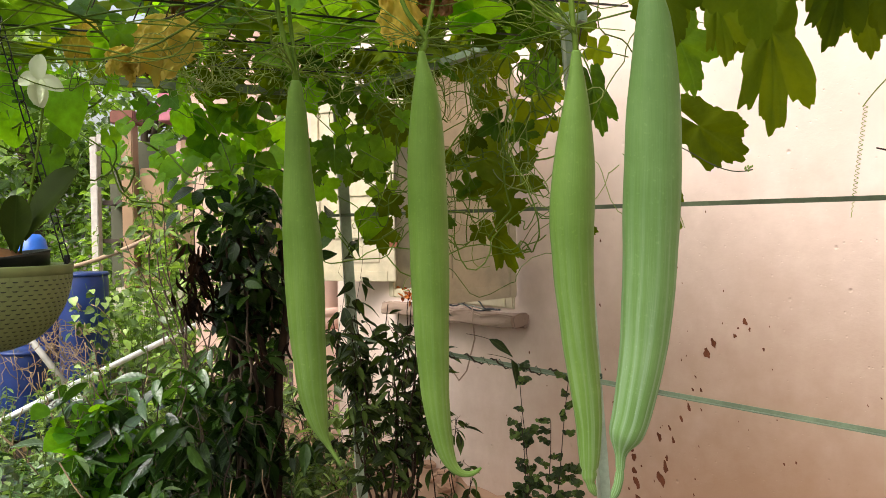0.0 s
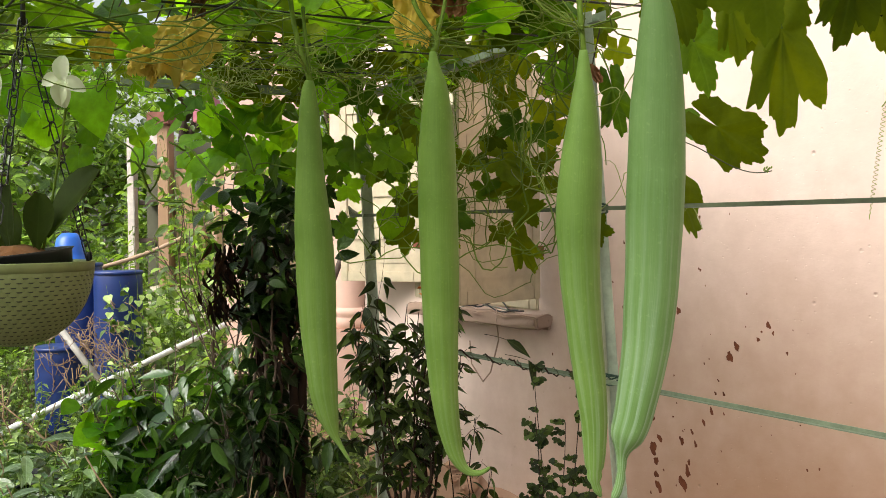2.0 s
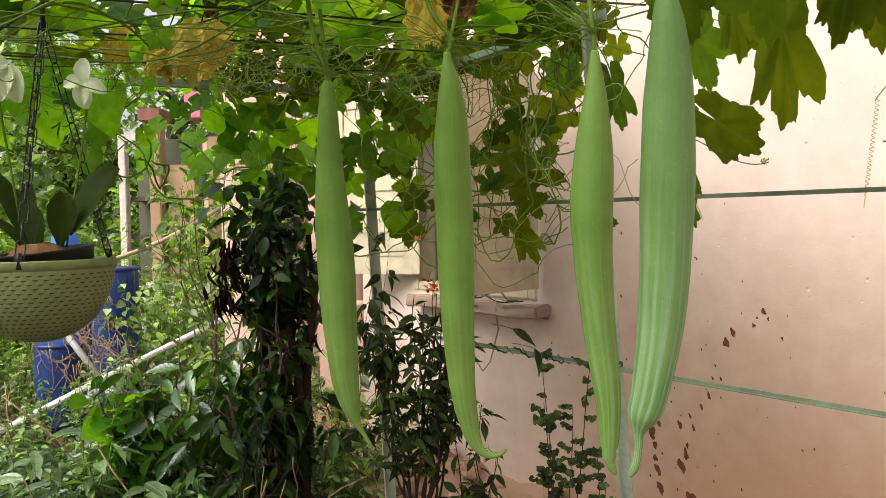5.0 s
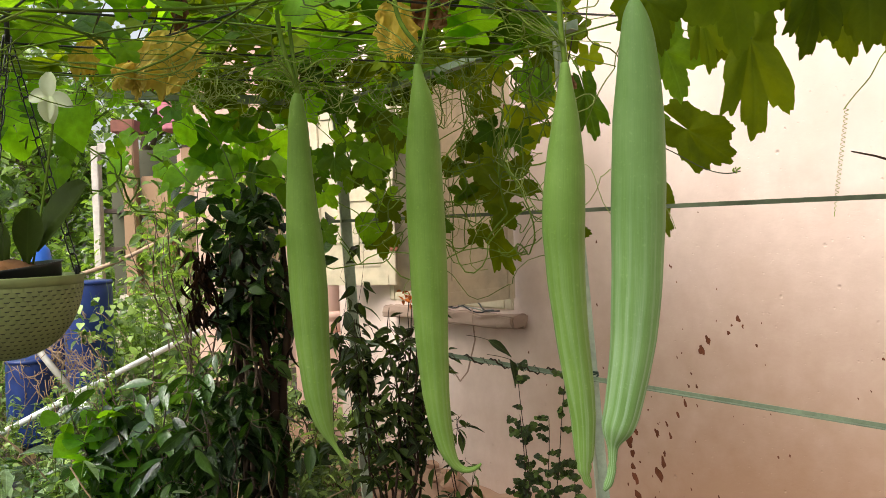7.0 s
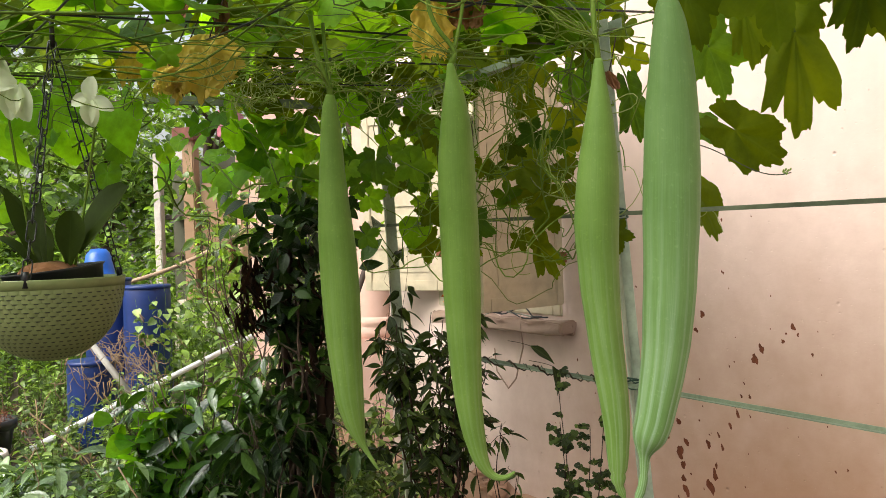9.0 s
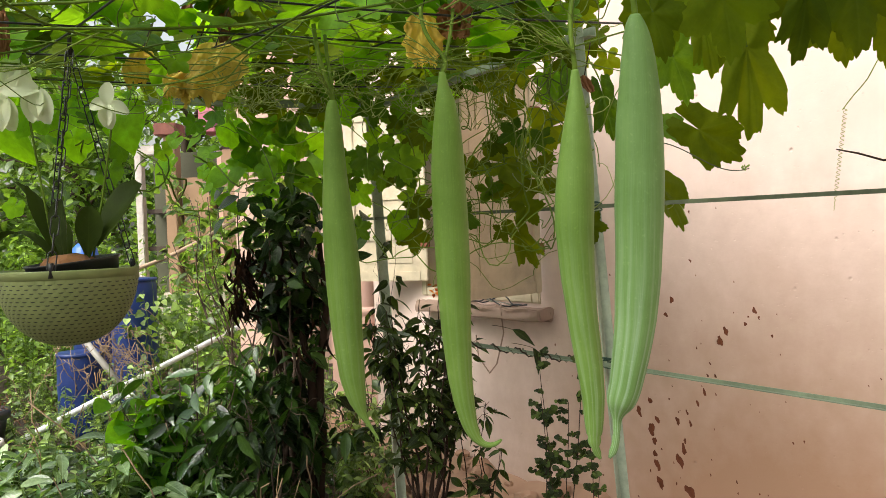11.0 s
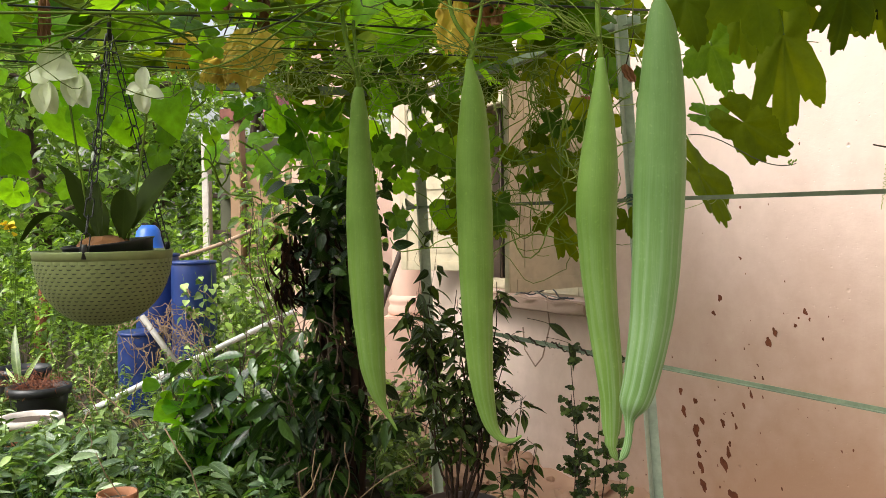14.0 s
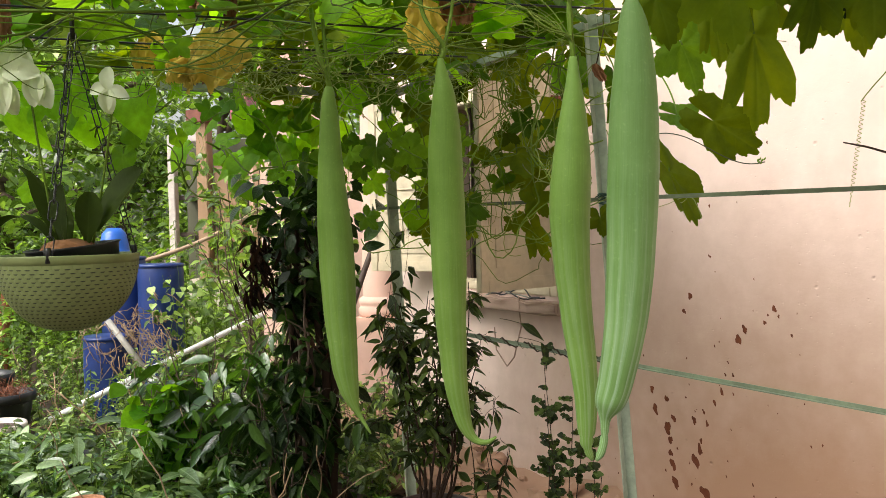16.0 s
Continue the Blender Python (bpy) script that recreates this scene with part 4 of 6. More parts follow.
def blossom(at, size, seed, hang):
    """A white flower: a hood, two wings and a cupped lip, spread open or hanging closed like a bell."""
    r = np.random.default_rng(seed)
    pet = petal([0.10, 0.22, 0.30, 0.35, 0.37, 0.35, 0.27, 0.12], 0.55, 0.5)
    ways = ((-0.45, -0.9), (0.4, -0.95), (0.0, -1.0), (-0.15, -0.8), (-0.5, 0.3)) if hang else ((-0.95, -0.12), (0.95, -0.2), (0.12, 1.0), (-0.15, -0.45), (0.2, -0.4))
    rows = []
    for dx, dz in ways:
        rows.append((at, (dx + r.normal(0, 0.1), -0.3 + r.normal(0, 0.15), dz + r.normal(0, 0.1)), (0.1, -1, 0.3), size * r.uniform(0.85, 1.1)))
    return leaves(pet, rows)


for stem, flowers in (([(0.035, 0.0, 0.02), (0.06, 0.0, 0.14), (0.085, -0.02, 0.235), (0.092, -0.03, 0.262)], [((0.090, -0.04, 0.270), 0.036, 4, False)]),
                      ([(-0.03, 0.0, 0.02), (-0.05, 0.0, 0.15), (-0.055, -0.02, 0.24), (-0.06, -0.03, 0.36)], [((-0.088, -0.03, 0.288), 0.046, 6, True), ((-0.030, -0.035, 0.300), 0.050, 7, True), ((-0.062, -0.03, 0.345), 0.054, 8, True)])):
    v, f = tube_data(bezier(*stem, 12), 0.0020, 6)
    st = part("flower_stem", mesh_of("flower_stem", v, f, STEM_GREEN), None, orchid)
    for p, s, seed, hang in flowers:
        v, f = blossom(p, s, seed, hang)
        part("flower", mesh_of("flower", v, f, PETAL), None, st, "pale white drooping blossom")

# ---- the vine on the trellis ----
vine = thing("gourd_vine", "snake gourd vine spread over the trellis, some leaves yellow and dry", "vine")
vr = np.random.default_rng(11)


def canopy_point(r, s0=0.0, s1=2.6, a0=0.0, a1=1.9):
    """A place on the trellis roof: along the side beam and along the front beam."""
    return P1 + side * r.uniform(s0, s1) + along * r.uniform(a0, a1)


stems, thin = Bunch(), Bunch()
for k in range(48):
    a, b = canopy_point(vr, -0.05, 2.6, -0.1, 1.9), canopy_point(vr, -0.05, 2.6, -0.1, 1.9)
    z0, z1 = vr.uniform(-0.05, 0.10), vr.uniform(-0.05, 0.10)
    stems.tube(wander(a + Vector((0, 0, frame_top + z0)), b + Vector((0, 0, frame_top + z1)), 0.03, 26, 0.03, vr), vr.uniform(0.0010, 0.0026), 5)
for k in range(160):
    a = canopy_point(vr, -0.1, 2.2, -0.15, 1.3)
    d = rand_dir(vr, 0.25) * vr.uniform(0.12, 0.5)
    p = a + Vector((0, 0, frame_top + vr.uniform(-0.09, 0.10)))
    line = wander(p, p + d, 0.02, 16, vr.uniform(0, 0.05), vr)
    if k % 3:
        thin.tube(line, vr.uniform(0.0007, 0.0015), 4)
tagged(part("stem", stems.mesh("stem", STEM_GREEN), None, vine, "woody green main runners", ROOF), kind="stuff")
tagged(part("runner", thin.mesh("runner", STEM_PALE), None, vine, "", ROOF), kind="stuff")

# hanging shoots and tendrils in front of the window
shoots = Bunch()
for k in range(36):
    p = P1 + along * vr.uniform(-0.15, 0.85) + Vector((0, vr.uniform(-0.02, 0.25), frame_top + vr.uniform(-0.05, 0.05)))
    q = p + Vector((vr.normal(0, 0.10), vr.normal(0, 0.05), -vr.uniform(0.12, 0.42)))
    shoots.tube(wander(p, q, 0.035, 20, 0, vr), vr.uniform(0.0007, 0.0020), 5)
for k in range(26):
    p = P1 + along * vr.uniform(0.2, 0.85) + Vector((0, vr.uniform(0.0, 0.2), vr.uniform(1.40, 1.62)))
    reach = vr.uniform(0.1, 0.3) * (-1) ** k
    q = p + Vector((-reach if p.x + reach > 0.30 else reach, vr.normal(0, 0.05), vr.normal(0, 0.05)))
    shoots.tube(wander(p, q, 0.03, 16, 0.05, vr), vr.uniform(0.0008, 0.0020), 5)
tagged(part("shoot", shoots.mesh("shoot", STEM_GREEN), None, vine, "hanging shoots and tendrils", ROOF), kind="stuff")
curls = Bunch()
for k in range(18):
    p = P1 + along * vr.uniform(0.15, 0.95) + Vector((0, vr.uniform(-0.02, 0.2), vr.uniform(1.45, frame_top)))
    q = p + Vector((vr.normal(0, 0.11), vr.normal(0, 0.05), vr.normal(-0.05, 0.10)))
    curls.tube(wander(p, q, 0.045, 22, 0, vr), vr.uniform(0.0006, 0.0013), 4)
tagged(part("tendril", curls.mesh("tendril", STEM_STRAW), None, vine, "loose straw-coloured tendrils", ROOF), kind="stuff")
rows = []
for k in range(12):
    p = P1 + along * vr.uniform(-0.05, 0.55) + Vector((vr.normal(0, 0.03), vr.uniform(-0.02, 0.25), vr.uniform(1.50, 1.82)))
    rows.append((p, (vr.normal(0, 0.7), vr.normal(0, 0.3), -0.7), (vr.normal(0, 0.4), -1, 0.5 + vr.normal(0, 0.3)), vr.uniform(0.05, 0.105)))
for k in range(4):
    p = P1 + along * vr.uniform(0.3, 0.85) + Vector((0, vr.uniform(0, 0.2), vr.uniform(1.40, 1.5)))
    rows.append((p, (vr.normal(0, 0.7), vr.normal(0, 0.3), -0.8), (vr.normal(0, 0.4), -1, 0.4), vr.uniform(0.05, 0.09)))
v, f = leaves(VINE_FINE, rows)
tagged(part("leaf_mass", mesh_of("leaf_mass", v, f, HERO_LEAF), None, vine, "", ROOF), kind="stuff")

# the roof of leaves
rows = []
for k in range(400):
    p = canopy_point(vr, -0.1, 2.3, -0.05, 1.9) + Vector((0, 0, frame_top + 0.04 + abs(vr.normal(0, 0.10))))
    rows.append((p, rand_dir(vr, 0.35, 0.25), rand_up(vr, 0.5), vr.uniform(0.08, 0.17)))
v, f = leaves(VINE_MID, rows)
tagged(part("leaf_mass", mesh_of("leaf_mass", v, f, VINE_LEAF), None, vine, "", ROOF), kind="stuff")
rows = []
for k in range(330):
    p = canopy_point(vr, -0.2, 3.0, -0.45, 0.9) + Vector((0, 0, frame_top + vr.uniform(-0.06, 0.22)))
    rows.append((p, rand_dir(vr, 0.5, 0.6), rand_up(vr, 0.8), vr.uniform(0.06, 0.13)))
v, f = leaves(VINE_MID, rows)
tagged(part("leaf_mass", mesh_of("leaf_mass", v, f, BRIGHT_LEAF), None, vine, "", ROOF), kind="stuff")

# leaves turned down under the roof, and a tuft above the post; shade is in their darker colour
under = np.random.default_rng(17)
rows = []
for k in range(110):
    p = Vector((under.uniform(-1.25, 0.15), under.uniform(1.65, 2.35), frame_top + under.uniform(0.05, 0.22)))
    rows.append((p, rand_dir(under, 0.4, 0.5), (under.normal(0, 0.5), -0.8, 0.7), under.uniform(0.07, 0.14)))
for k in range(20):
    p = Vector((under.uniform(0.10, 0.36), under.uniform(1.78, 2.10), under.uniform(1.85, 1.99)))
    rows.append((p, (under.normal(0, 0.6), 0.1, -0.8), (under.normal(0, 0.4), -1, 0.4), under.uniform(0.07, 0.13)))
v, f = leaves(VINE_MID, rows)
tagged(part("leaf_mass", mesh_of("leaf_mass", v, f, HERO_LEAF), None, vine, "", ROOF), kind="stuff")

rows = []
for k in range(24):
    p = Vector((under.uniform(-0.80, -0.50), under.uniform(2.5, 2.7), under.uniform(1.66, 1.81)))
    rows.append((p, (under.normal(0, 0.7), 0.1, -0.6), (under.normal(0, 0.4), -0.8, 0.7), under.uniform(0.05, 0.10)))
v, f = leaves(VINE_WIDE, rows)
tagged(part("leaf_mass", mesh_of("leaf_mass", v, f, BRIGHT_LEAF), None, vine, "", ROOF), kind="stuff")

# broad leaves that hang free: base, direction, facing, size, material
BROAD_LEAVES = [
    ((0.512, 1.35, 1.750), (0.06, 0.0, -1.0), (0.0, -1, 0.15), 0.262, HERO_LEAF), ((0.440, 1.60, 1.785), (0.35, 0, -0.9), (0.2, -1, 0.3), 0.165, VINE_LEAF),
    ((0.577, 1.95, 1.672), (0.82, 0.05, -0.57), (0.2, -1, -0.35), 0.215, HERO_LEAF), ((0.494, 2.07, 1.562), (0.57, 0.05, -0.82), (0.9, -0.6, -0.1), 0.245, HERO_LEAF), ((0.51, 2.05, 1.70), (0.85, 0.1, -0.3), (0.1, -0.9, 0.4), 0.13, VINE_LEAF),
    ((0.430, 1.20, 1.80), (0.2, 0.1, -0.9), (0.0, -1, 0.6), 0.17, HERO_LEAF), ((0.600, 1.30, 1.83), (-0.1, 0.1, -0.9), (0.1, -1, 0.3), 0.20, HERO_LEAF),
    ((0.400, 1.50, 1.89), (0.1, 0.1, -0.9), (0.2, -1, 0.5), 0.20, HERO_LEAF), ((0.385, 2.20, 1.80), (0.2, 0, -0.9), (-0.2, -1, 0.2), 0.20, VINE_LEAF),
    ((0.700, 1.35, 1.85), (0.1, 0, -0.9), (0.0, -1, 0.5), 0.20, HERO_LEAF), ((0.70, 1.40, 1.855), (0.15, 0, -0.9), (0.1, -1, 0.4), 0.17, HERO_LEAF), ((0.80, 1.45, 1.83), (0.1, 0, -0.9), (0.1, -1, 0.4), 0.18, HERO_LEAF), ((0.47, 1.48, 1.83), (0.2, 0, -0.9), (0.1, -1, 0.4), 0.18, HERO_LEAF), ((0.55, 1.55, 1.86), (-0.2, 0, -0.9), (0.1, -1, 0.4), 0.18, HERO_LEAF),
    ((0.735, 1.45, 1.845), (-0.55, 0, -0.8), (0.3, -0.8, 0.5), 0.10, DARK_LEAF), ((0.63, 1.45, 1.87), (0.1, 0, -0.9), (0.1, -1, 0.4), 0.16, HERO_LEAF), ((0.36, 1.40, 1.83), (0.3, 0, -0.9), (0.1, -1, 0.4), 0.15, HERO_LEAF), ((0.74, 1.55, 1.85), (0.3, 0, -0.8), (0.1, -1, 0.3), 0.18, HERO_LEAF),
    ((-0.205, 1.55, 1.945), (-0.3, -0.3, -0.6), (0.1, -0.7, 0.7), 0.22, BRIGHT_LEAF), ((0.05, 1.62, 1.95), (0.3, -0.3, -0.5), (0.1, -0.7, 0.7), 0.20, VINE_LEAF),
    ((0.22, 2.02, 1.70), (-0.8, 0, -0.3), (0.1, -0.8, 0.6), 0.16, HERO_LEAF), ((0.10, 2.10, 1.62), (0.9, 0, -0.2), (0.0, -0.8, 0.7), 0.18, HERO_LEAF),
    ((-0.10, 2.22, 1.73), (-0.8, 0, -0.4), (0.0, -0.8, 0.6), 0.16, HERO_LEAF), ((0.27, 2.30, 1.83), (-0.2, 0, -0.9), (-0.2, -1, 0.2), 0.14, HERO_LEAF),
    ((0.135, 2.11, 1.432), (0.42, 0.05, -0.9), (-0.35, -1, 0.2), 0.165, HERO_LEAF), ((0.160, 2.10, 1.575), (-0.95, 0.1, -0.22), (0.0, -0.75, 0.7), 0.21, HERO_LEAF), ((-0.36, 2.35, 1.66), (0.7, 0, -0.5), (-0.2, -1, 0.5), 0.12, BRIGHT_LEAF),
    ((-0.144, 2.465, 1.716), (-0.9, 0, -0.45), (0.1, -0.9, 0.45), 0.17, VINE_LEAF), ((-0.257, 2.465, 1.633), (-0.2, 0, -0.9), (0.1, -0.9, 0.45), 0.1, VINE_LEAF), ((-0.336, 2.465, 1.579), (0.5, 0, -0.6), (0.1, -0.9, 0.45), 0.1, BRIGHT_LEAF), ((-0.4, 2.465, 1.663), (0.1, 0, -0.9), (0.1, -0.9, 0.45), 0.075, VINE_LEAF),
    ((-0.163, 2.465, 1.563), (-0.3, 0, -0.9), (0.1, -0.9, 0.45), 0.1, VINE_LEAF), ((-0.174, 2.465, 1.444), (0.1, 0, -0.9), (0.1, -0.9, 0.45), 0.11, HERO_LEAF), ((-0.211, 2.465, 1.794), (0.6, 0, -0.6), (0.1, -0.9, 0.45), 0.12, VINE_LEAF), ((-0.272, 2.465, 1.736), (-0.5, 0, -0.5), (0.1, -0.9, 0.45), 0.09, BRIGHT_LEAF),
]
HUNG = (np.column_stack([VINE_HERO[0][:, 0] * 0.47, VINE_HERO[0][:, 1] + 0.42 * np.abs(VINE_HERO[0][:, 0]), VINE_HERO[0][:, 2]]), VINE_HERO[1])
FOLDED = (np.column_stack([VINE_SHALLOW[0][:, 0] * 0.64, VINE_SHALLOW[0][:, 1] + 0.25 * np.abs(VINE_SHALLOW[0][:, 0]), VINE_SHALLOW[0][:, 2]]), VINE_SHALLOW[1])
for k, (base, way, up, size, material) in enumerate(BROAD_LEAVES):
    v, f = leaves(FOLDED if k in (2, 3, 4, 14) else HUNG if k in (0, 6, 8, 12, 24) else VINE_FINE, [(base, way, up, size)])
    leaf = part("leaf", mesh_of("leaf", v, f, material), None, vine, "", set_out(1.24) if base[0] > 0.3 else ROOF)
    b = Vector(base)
    v, f = tube_data(bezier(b, b + Vector((0.0, 0.02, 0.05)), b + Vector((-0.03, 0.05, 0.11)), n=8), 0.0022, 5)
    part("leaf_stalk", mesh_of("leaf_stalk", v, f, STEM_GREEN), None, leaf)
single_leaf(HEART, (-0.195, 2.40, 1.515), (-0.1, 0, -1), (0.3, -1, 0.1), 0.10, BRIGHT_LEAF, vine, m=ROOF)
single_leaf(HEART, (-0.42, 2.35, 1.60), (-0.1, 0, -1), (0.3, -1, 0.1), 0.07, VINE_LEAF, vine, m=ROOF)
single_leaf(OVATE, (-0.362, 2.46, 1.395), (0.6, 0, 0.75), (-0.3, -1, 0.3), 0.085, DARK_LEAF, vine, m=ROOF)
single_leaf(OVATE, (-0.37, 2.46, 1.372), (0.8, 0, 0.25), (-0.3, -1, 0.5), 0.07, DARK_LEAF, vine, m=ROOF)


def crumpled(centre, width, height, lean, material, seed, crush=1.0, k_out=1.62):
    """A withered leaf hanging like a crushed rag: a ragged sheet in deep uneven folds."""
    r = np.random.default_rng(seed)
    nu, nv = 45, 39
    v, f = [], []
    for j in range(nv):
        b = j / (nv - 1)
        half = 0.5 * width * (0.35 + 0.65 * math.sin(math.pi * min(1, 0.12 + 0.8 * b)) ** 0.7) * (1 + 0.30 * noise.noise((b * 5, seed, 0)) + 0.14 * noise.noise((b * 17, seed, 5)))
        for i in range(nu):
            a = 2 * i / (nu - 1) - 1
            q = Vector((a * 1.6, b * 1.9, seed * 3.7))
            fold = math.sin(6.5 * a + 3 * noise.noise(q) + seed) * 0.10 + 0.16 * noise.noise(q * 1.5) - 0.13 * abs(noise.noise(q * 3.0)) - 0.035 * abs(noise.noise(q * 7)) + 0.010 * noise.noise(q * 18)
            hem = (0.22 * noise.noise((a * 3.5, seed, 9)) + 0.10 * noise.noise((a * 11, seed, 2)) + 0.06 * noise.noise((a * 27, seed, 4))) * b
            x = a * half * (1 + 0.15 * noise.noise((b * 9, a, seed)))
            v.append(Vector(centre) + Vector((x + lean * (0.5 - b) * height, fold * width * crush, height * (0.5 - b + hem - 0.14 * a * a * (1 - b)))))
    for j in range(nv - 1):
        for i in range(nu - 1):
            k = j * nu + i
            f.append((k, k + 1, k + nu + 1, k + nu))
    leaf = part("dry_leaf", mesh_of("dry_leaf", v, f, material), None, vine, "withered yellow-brown leaf", set_out(k_out))
    top = Vector(centre) + Vector((lean * 0.5 * height, 0, 0.5 * height))
    v, f = tube_data(bezier(top - Vector((0, 0, 0.01)), top + Vector((0.01, 0.01, 0.03)), top + Vector((0.02, 0.03, 0.07)), n=6), 0.0013, 5)
    part("leaf_stalk", mesh_of("leaf_stalk", v, f, TWIG), None, leaf)
    return leaf


crumpled((-0.458, 1.42, 1.755), 0.125, 0.105, 0.25, DRY_LEAF, 1)
crumpled((-0.520, 1.43, 1.738), 0.055, 0.055, 0.1, DRY_LEAF, 2)
crumpled((-0.500, 1.44, 1.745), 0.055, 0.06, 0.0, BROWN_LEAF, 3)
crumpled((-0.055, 1.24, 1.755), 0.062, 0.085, -0.1, YELLOW_LEAF, 4, 0.5, 1.7)
crumpled((-0.005, 1.25, 1.785), 0.06, 0.06, 0.1, BROWN_LEAF, 5, 1.0, 1.7)
crumpled((-0.775, 1.30, 1.815), 0.026, 0.085, 0.0, BROWN_LEAF, 7)
crumpled((-0.455, 1.52, 1.865), 0.030, 0.085, 0.0, BROWN_LEAF, 8)
crumpled((-0.530, 1.52, 1.885), 0.032, 0.05, 0.2, BROWN_LEAF, 9)
crumpled((-0.68, 1.66, 1.82), 0.07, 0.08, 0.2, YELLOW_LEAF, 10)

# broad backlit leaves behind the hanging pot
rows = []
for k in range(44):
    p = Vector((vr.uniform(-1.95, -0.86), vr.uniform(2.05, 2.5), vr.uniform(1.56, 1.90)))
    if p.x > -1.15:
        p.z = max(p.z, 1.62 + 0.25 * (p.x + 1.15))
    rows.append((p, (vr.normal(0, 0.5), vr.normal(0, 0.3), -0.9), (vr.normal(0, 0.6), -1, 0.4 + vr.normal(0, 0.5)), vr.uniform(0.06, 0.15)))
for k in range(46):
    p = Vector((vr.uniform(-1.0, -0.46), vr.uniform(2.4, 2.9), vr.uniform(1.58, 1.84)))
    rows.append((p, (vr.normal(0, 0.8), vr.normal(0, 0.3), -0.5), (vr.normal(0, 0.4), -0.7, 0.8), vr.uniform(0.05, 0.10)))
for k, (p, way, up, size) in enumerate(rows):
    v, f = leaves(VINE_WIDE if k % 3 else HEART, [(p, way, up, size)])
    part("leaf", mesh_of("leaf", v, f, BRIGHT_LEAF if k % 4 else VINE_LEAF), None, vine, "", ROOF)
back = Bunch()
for k in range(26):
    p = Vector((vr.uniform(-1.95, -0.6), vr.uniform(2.1, 2.5), vr.uniform(1.6, 1.9)))
    back.tube(wander(p, p + Vector((vr.normal(0, 0.3), 0.05, vr.normal(-0.05, 0.12))), 0.03, 12, 0.02, vr), vr.uniform(0.0015, 0.003), 5)
tagged(part("shoot", back.mesh("shoot", STEM_GREEN), None, vine, "", ROOF), kind="stuff")

# stems close to the eye, bundled into long strands, and the sprays where the fruits hang
near = Bunch()
for k in range(20):
    y0 = vr.uniform(1.2, 2.2)
    a, b = Vector((-1.6, y0 + vr.normal(0, 0.15), frame_top + vr.uniform(-0.07, 0.06))), Vector((0.2, y0 + vr.normal(0, 0.2), frame_top + vr.uniform(-0.08, 0.06)))
    t0 = vr.uniform(0, 0.85)
    near.tube(wander(a.lerp(b, t0), a.lerp(b, min(1, t0 + vr.uniform(0.1, 0.4))), 0.02, 34, 0.03, vr), vr.uniform(0.0006, 0.0016), 5)
for cx, cy, cz, k_out in ((-0.250, 1.50, 1.715, 1.30), (-0.037, 1.55, 1.775, 1.245), (0.191, 1.25, 1.72, 1.35), (0.265, 1.1, 1.77, 1.345)):
    to_roof = ROOF.inverted() @ set_out(k_out)
    for k in range(13):
        d = rand_dir(vr, 0.25)
        if cx > 0.1:
            d.x = -abs(d.x)
        near.tube(wander(to_roof @ Vector((cx, cy, cz + 0.01)), to_roof @ Vector((cx, cy, cz + 0.06 + vr.uniform(-0.06, 0.10))) + d * vr.uniform(0.1, 0.38), 0.009, 20, -0.02, vr), vr.uniform(0.0005, 0.0014), 5)
tagged(part("strand", near.mesh("strand", STEM_PALE), None, vine, "long green strands", ROOF), kind="stuff")
# fine dried tendrils matted together round the fruit stalks
mat_bunch = Bunch()
for cx, cy, cz, sx in ((-0.30, 1.65, 1.74, 0.20), (-0.10, 1.8, 1.78, 0.22), (-0.52, 1.7, 1.78, 0.18)):
    for k in range(34):
        p = Vector((cx + vr.normal(0, sx * 0.6), cy + vr.normal(0, 0.12), cz + vr.normal(0, 0.022)))
        mat_bunch.tube(wander(p, p + Vector((vr.normal(0, 0.09), vr.normal(0, 0.04), vr.normal(0, 0.025))), 0.018, 15, 0, vr), vr.uniform(0.0005, 0.0011), 4)
tagged(part("tendril_mat", mat_bunch.mesh("tendril_mat", STEM_STRAW), None, vine, "matted straw-green tendrils", ROOF), kind="stuff")
# leaves that spread over the far side of the trellis, in the darkened vine leaf colour
rows = []
for k in range(300):
    p = Vector((vr.uniform(-0.70, 0.25), vr.uniform(2.25, 2.65), frame_top + vr.uniform(0.0, 0.34)))
    if p.x > 0.05 - 0.45 * (p.y - 2.25) and p.z < 1.9 or p.x > -0.30 and k % 3 == 0:
        continue
    rows.append((p, rand_dir(vr, 0.5, 0.6), rand_up(vr, 0.9), vr.uniform(0.06, 0.13)))
v, f = leaves(VINE_MID, rows)
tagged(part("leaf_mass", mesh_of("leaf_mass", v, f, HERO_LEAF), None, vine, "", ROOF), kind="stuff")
# leaves that hang before the window
rows = []
for k in range(12):
    p = Vector((vr.uniform(-0.36, -0.02), vr.uniform(2.0, 2.35), vr.uniform(1.42, 1.82)))
    if p.z < 1.55 and vr.uniform() < 0.6:
        p.z += 0.18
    rows.append((p, (vr.normal(0, 0.8), vr.normal(0, 0.3), -0.5), (vr.normal(0, 0.5), -1, 0.5 + vr.normal(0, 0.4)), vr.uniform(0.045, 0.115)))
for k in range(9):
    p = Vector((vr.uniform(0.02, 0.27), vr.uniform(1.9, 2.25), vr.uniform(1.50, 1.80)))
    rows.append((p, (vr.normal(0, 0.8), vr.normal(0, 0.3), -0.5), (vr.normal(0, 0.5), -1, 0.5 + vr.normal(0, 0.4)), vr.uniform(0.045, 0.11)))
    if k % 2:
        rows.pop()
v, f = leaves(VINE_FINE, rows)
tagged(part("leaf_mass", mesh_of("leaf_mass", v, f, VINE_LEAF), None, vine, "", ROOF), kind="stuff")


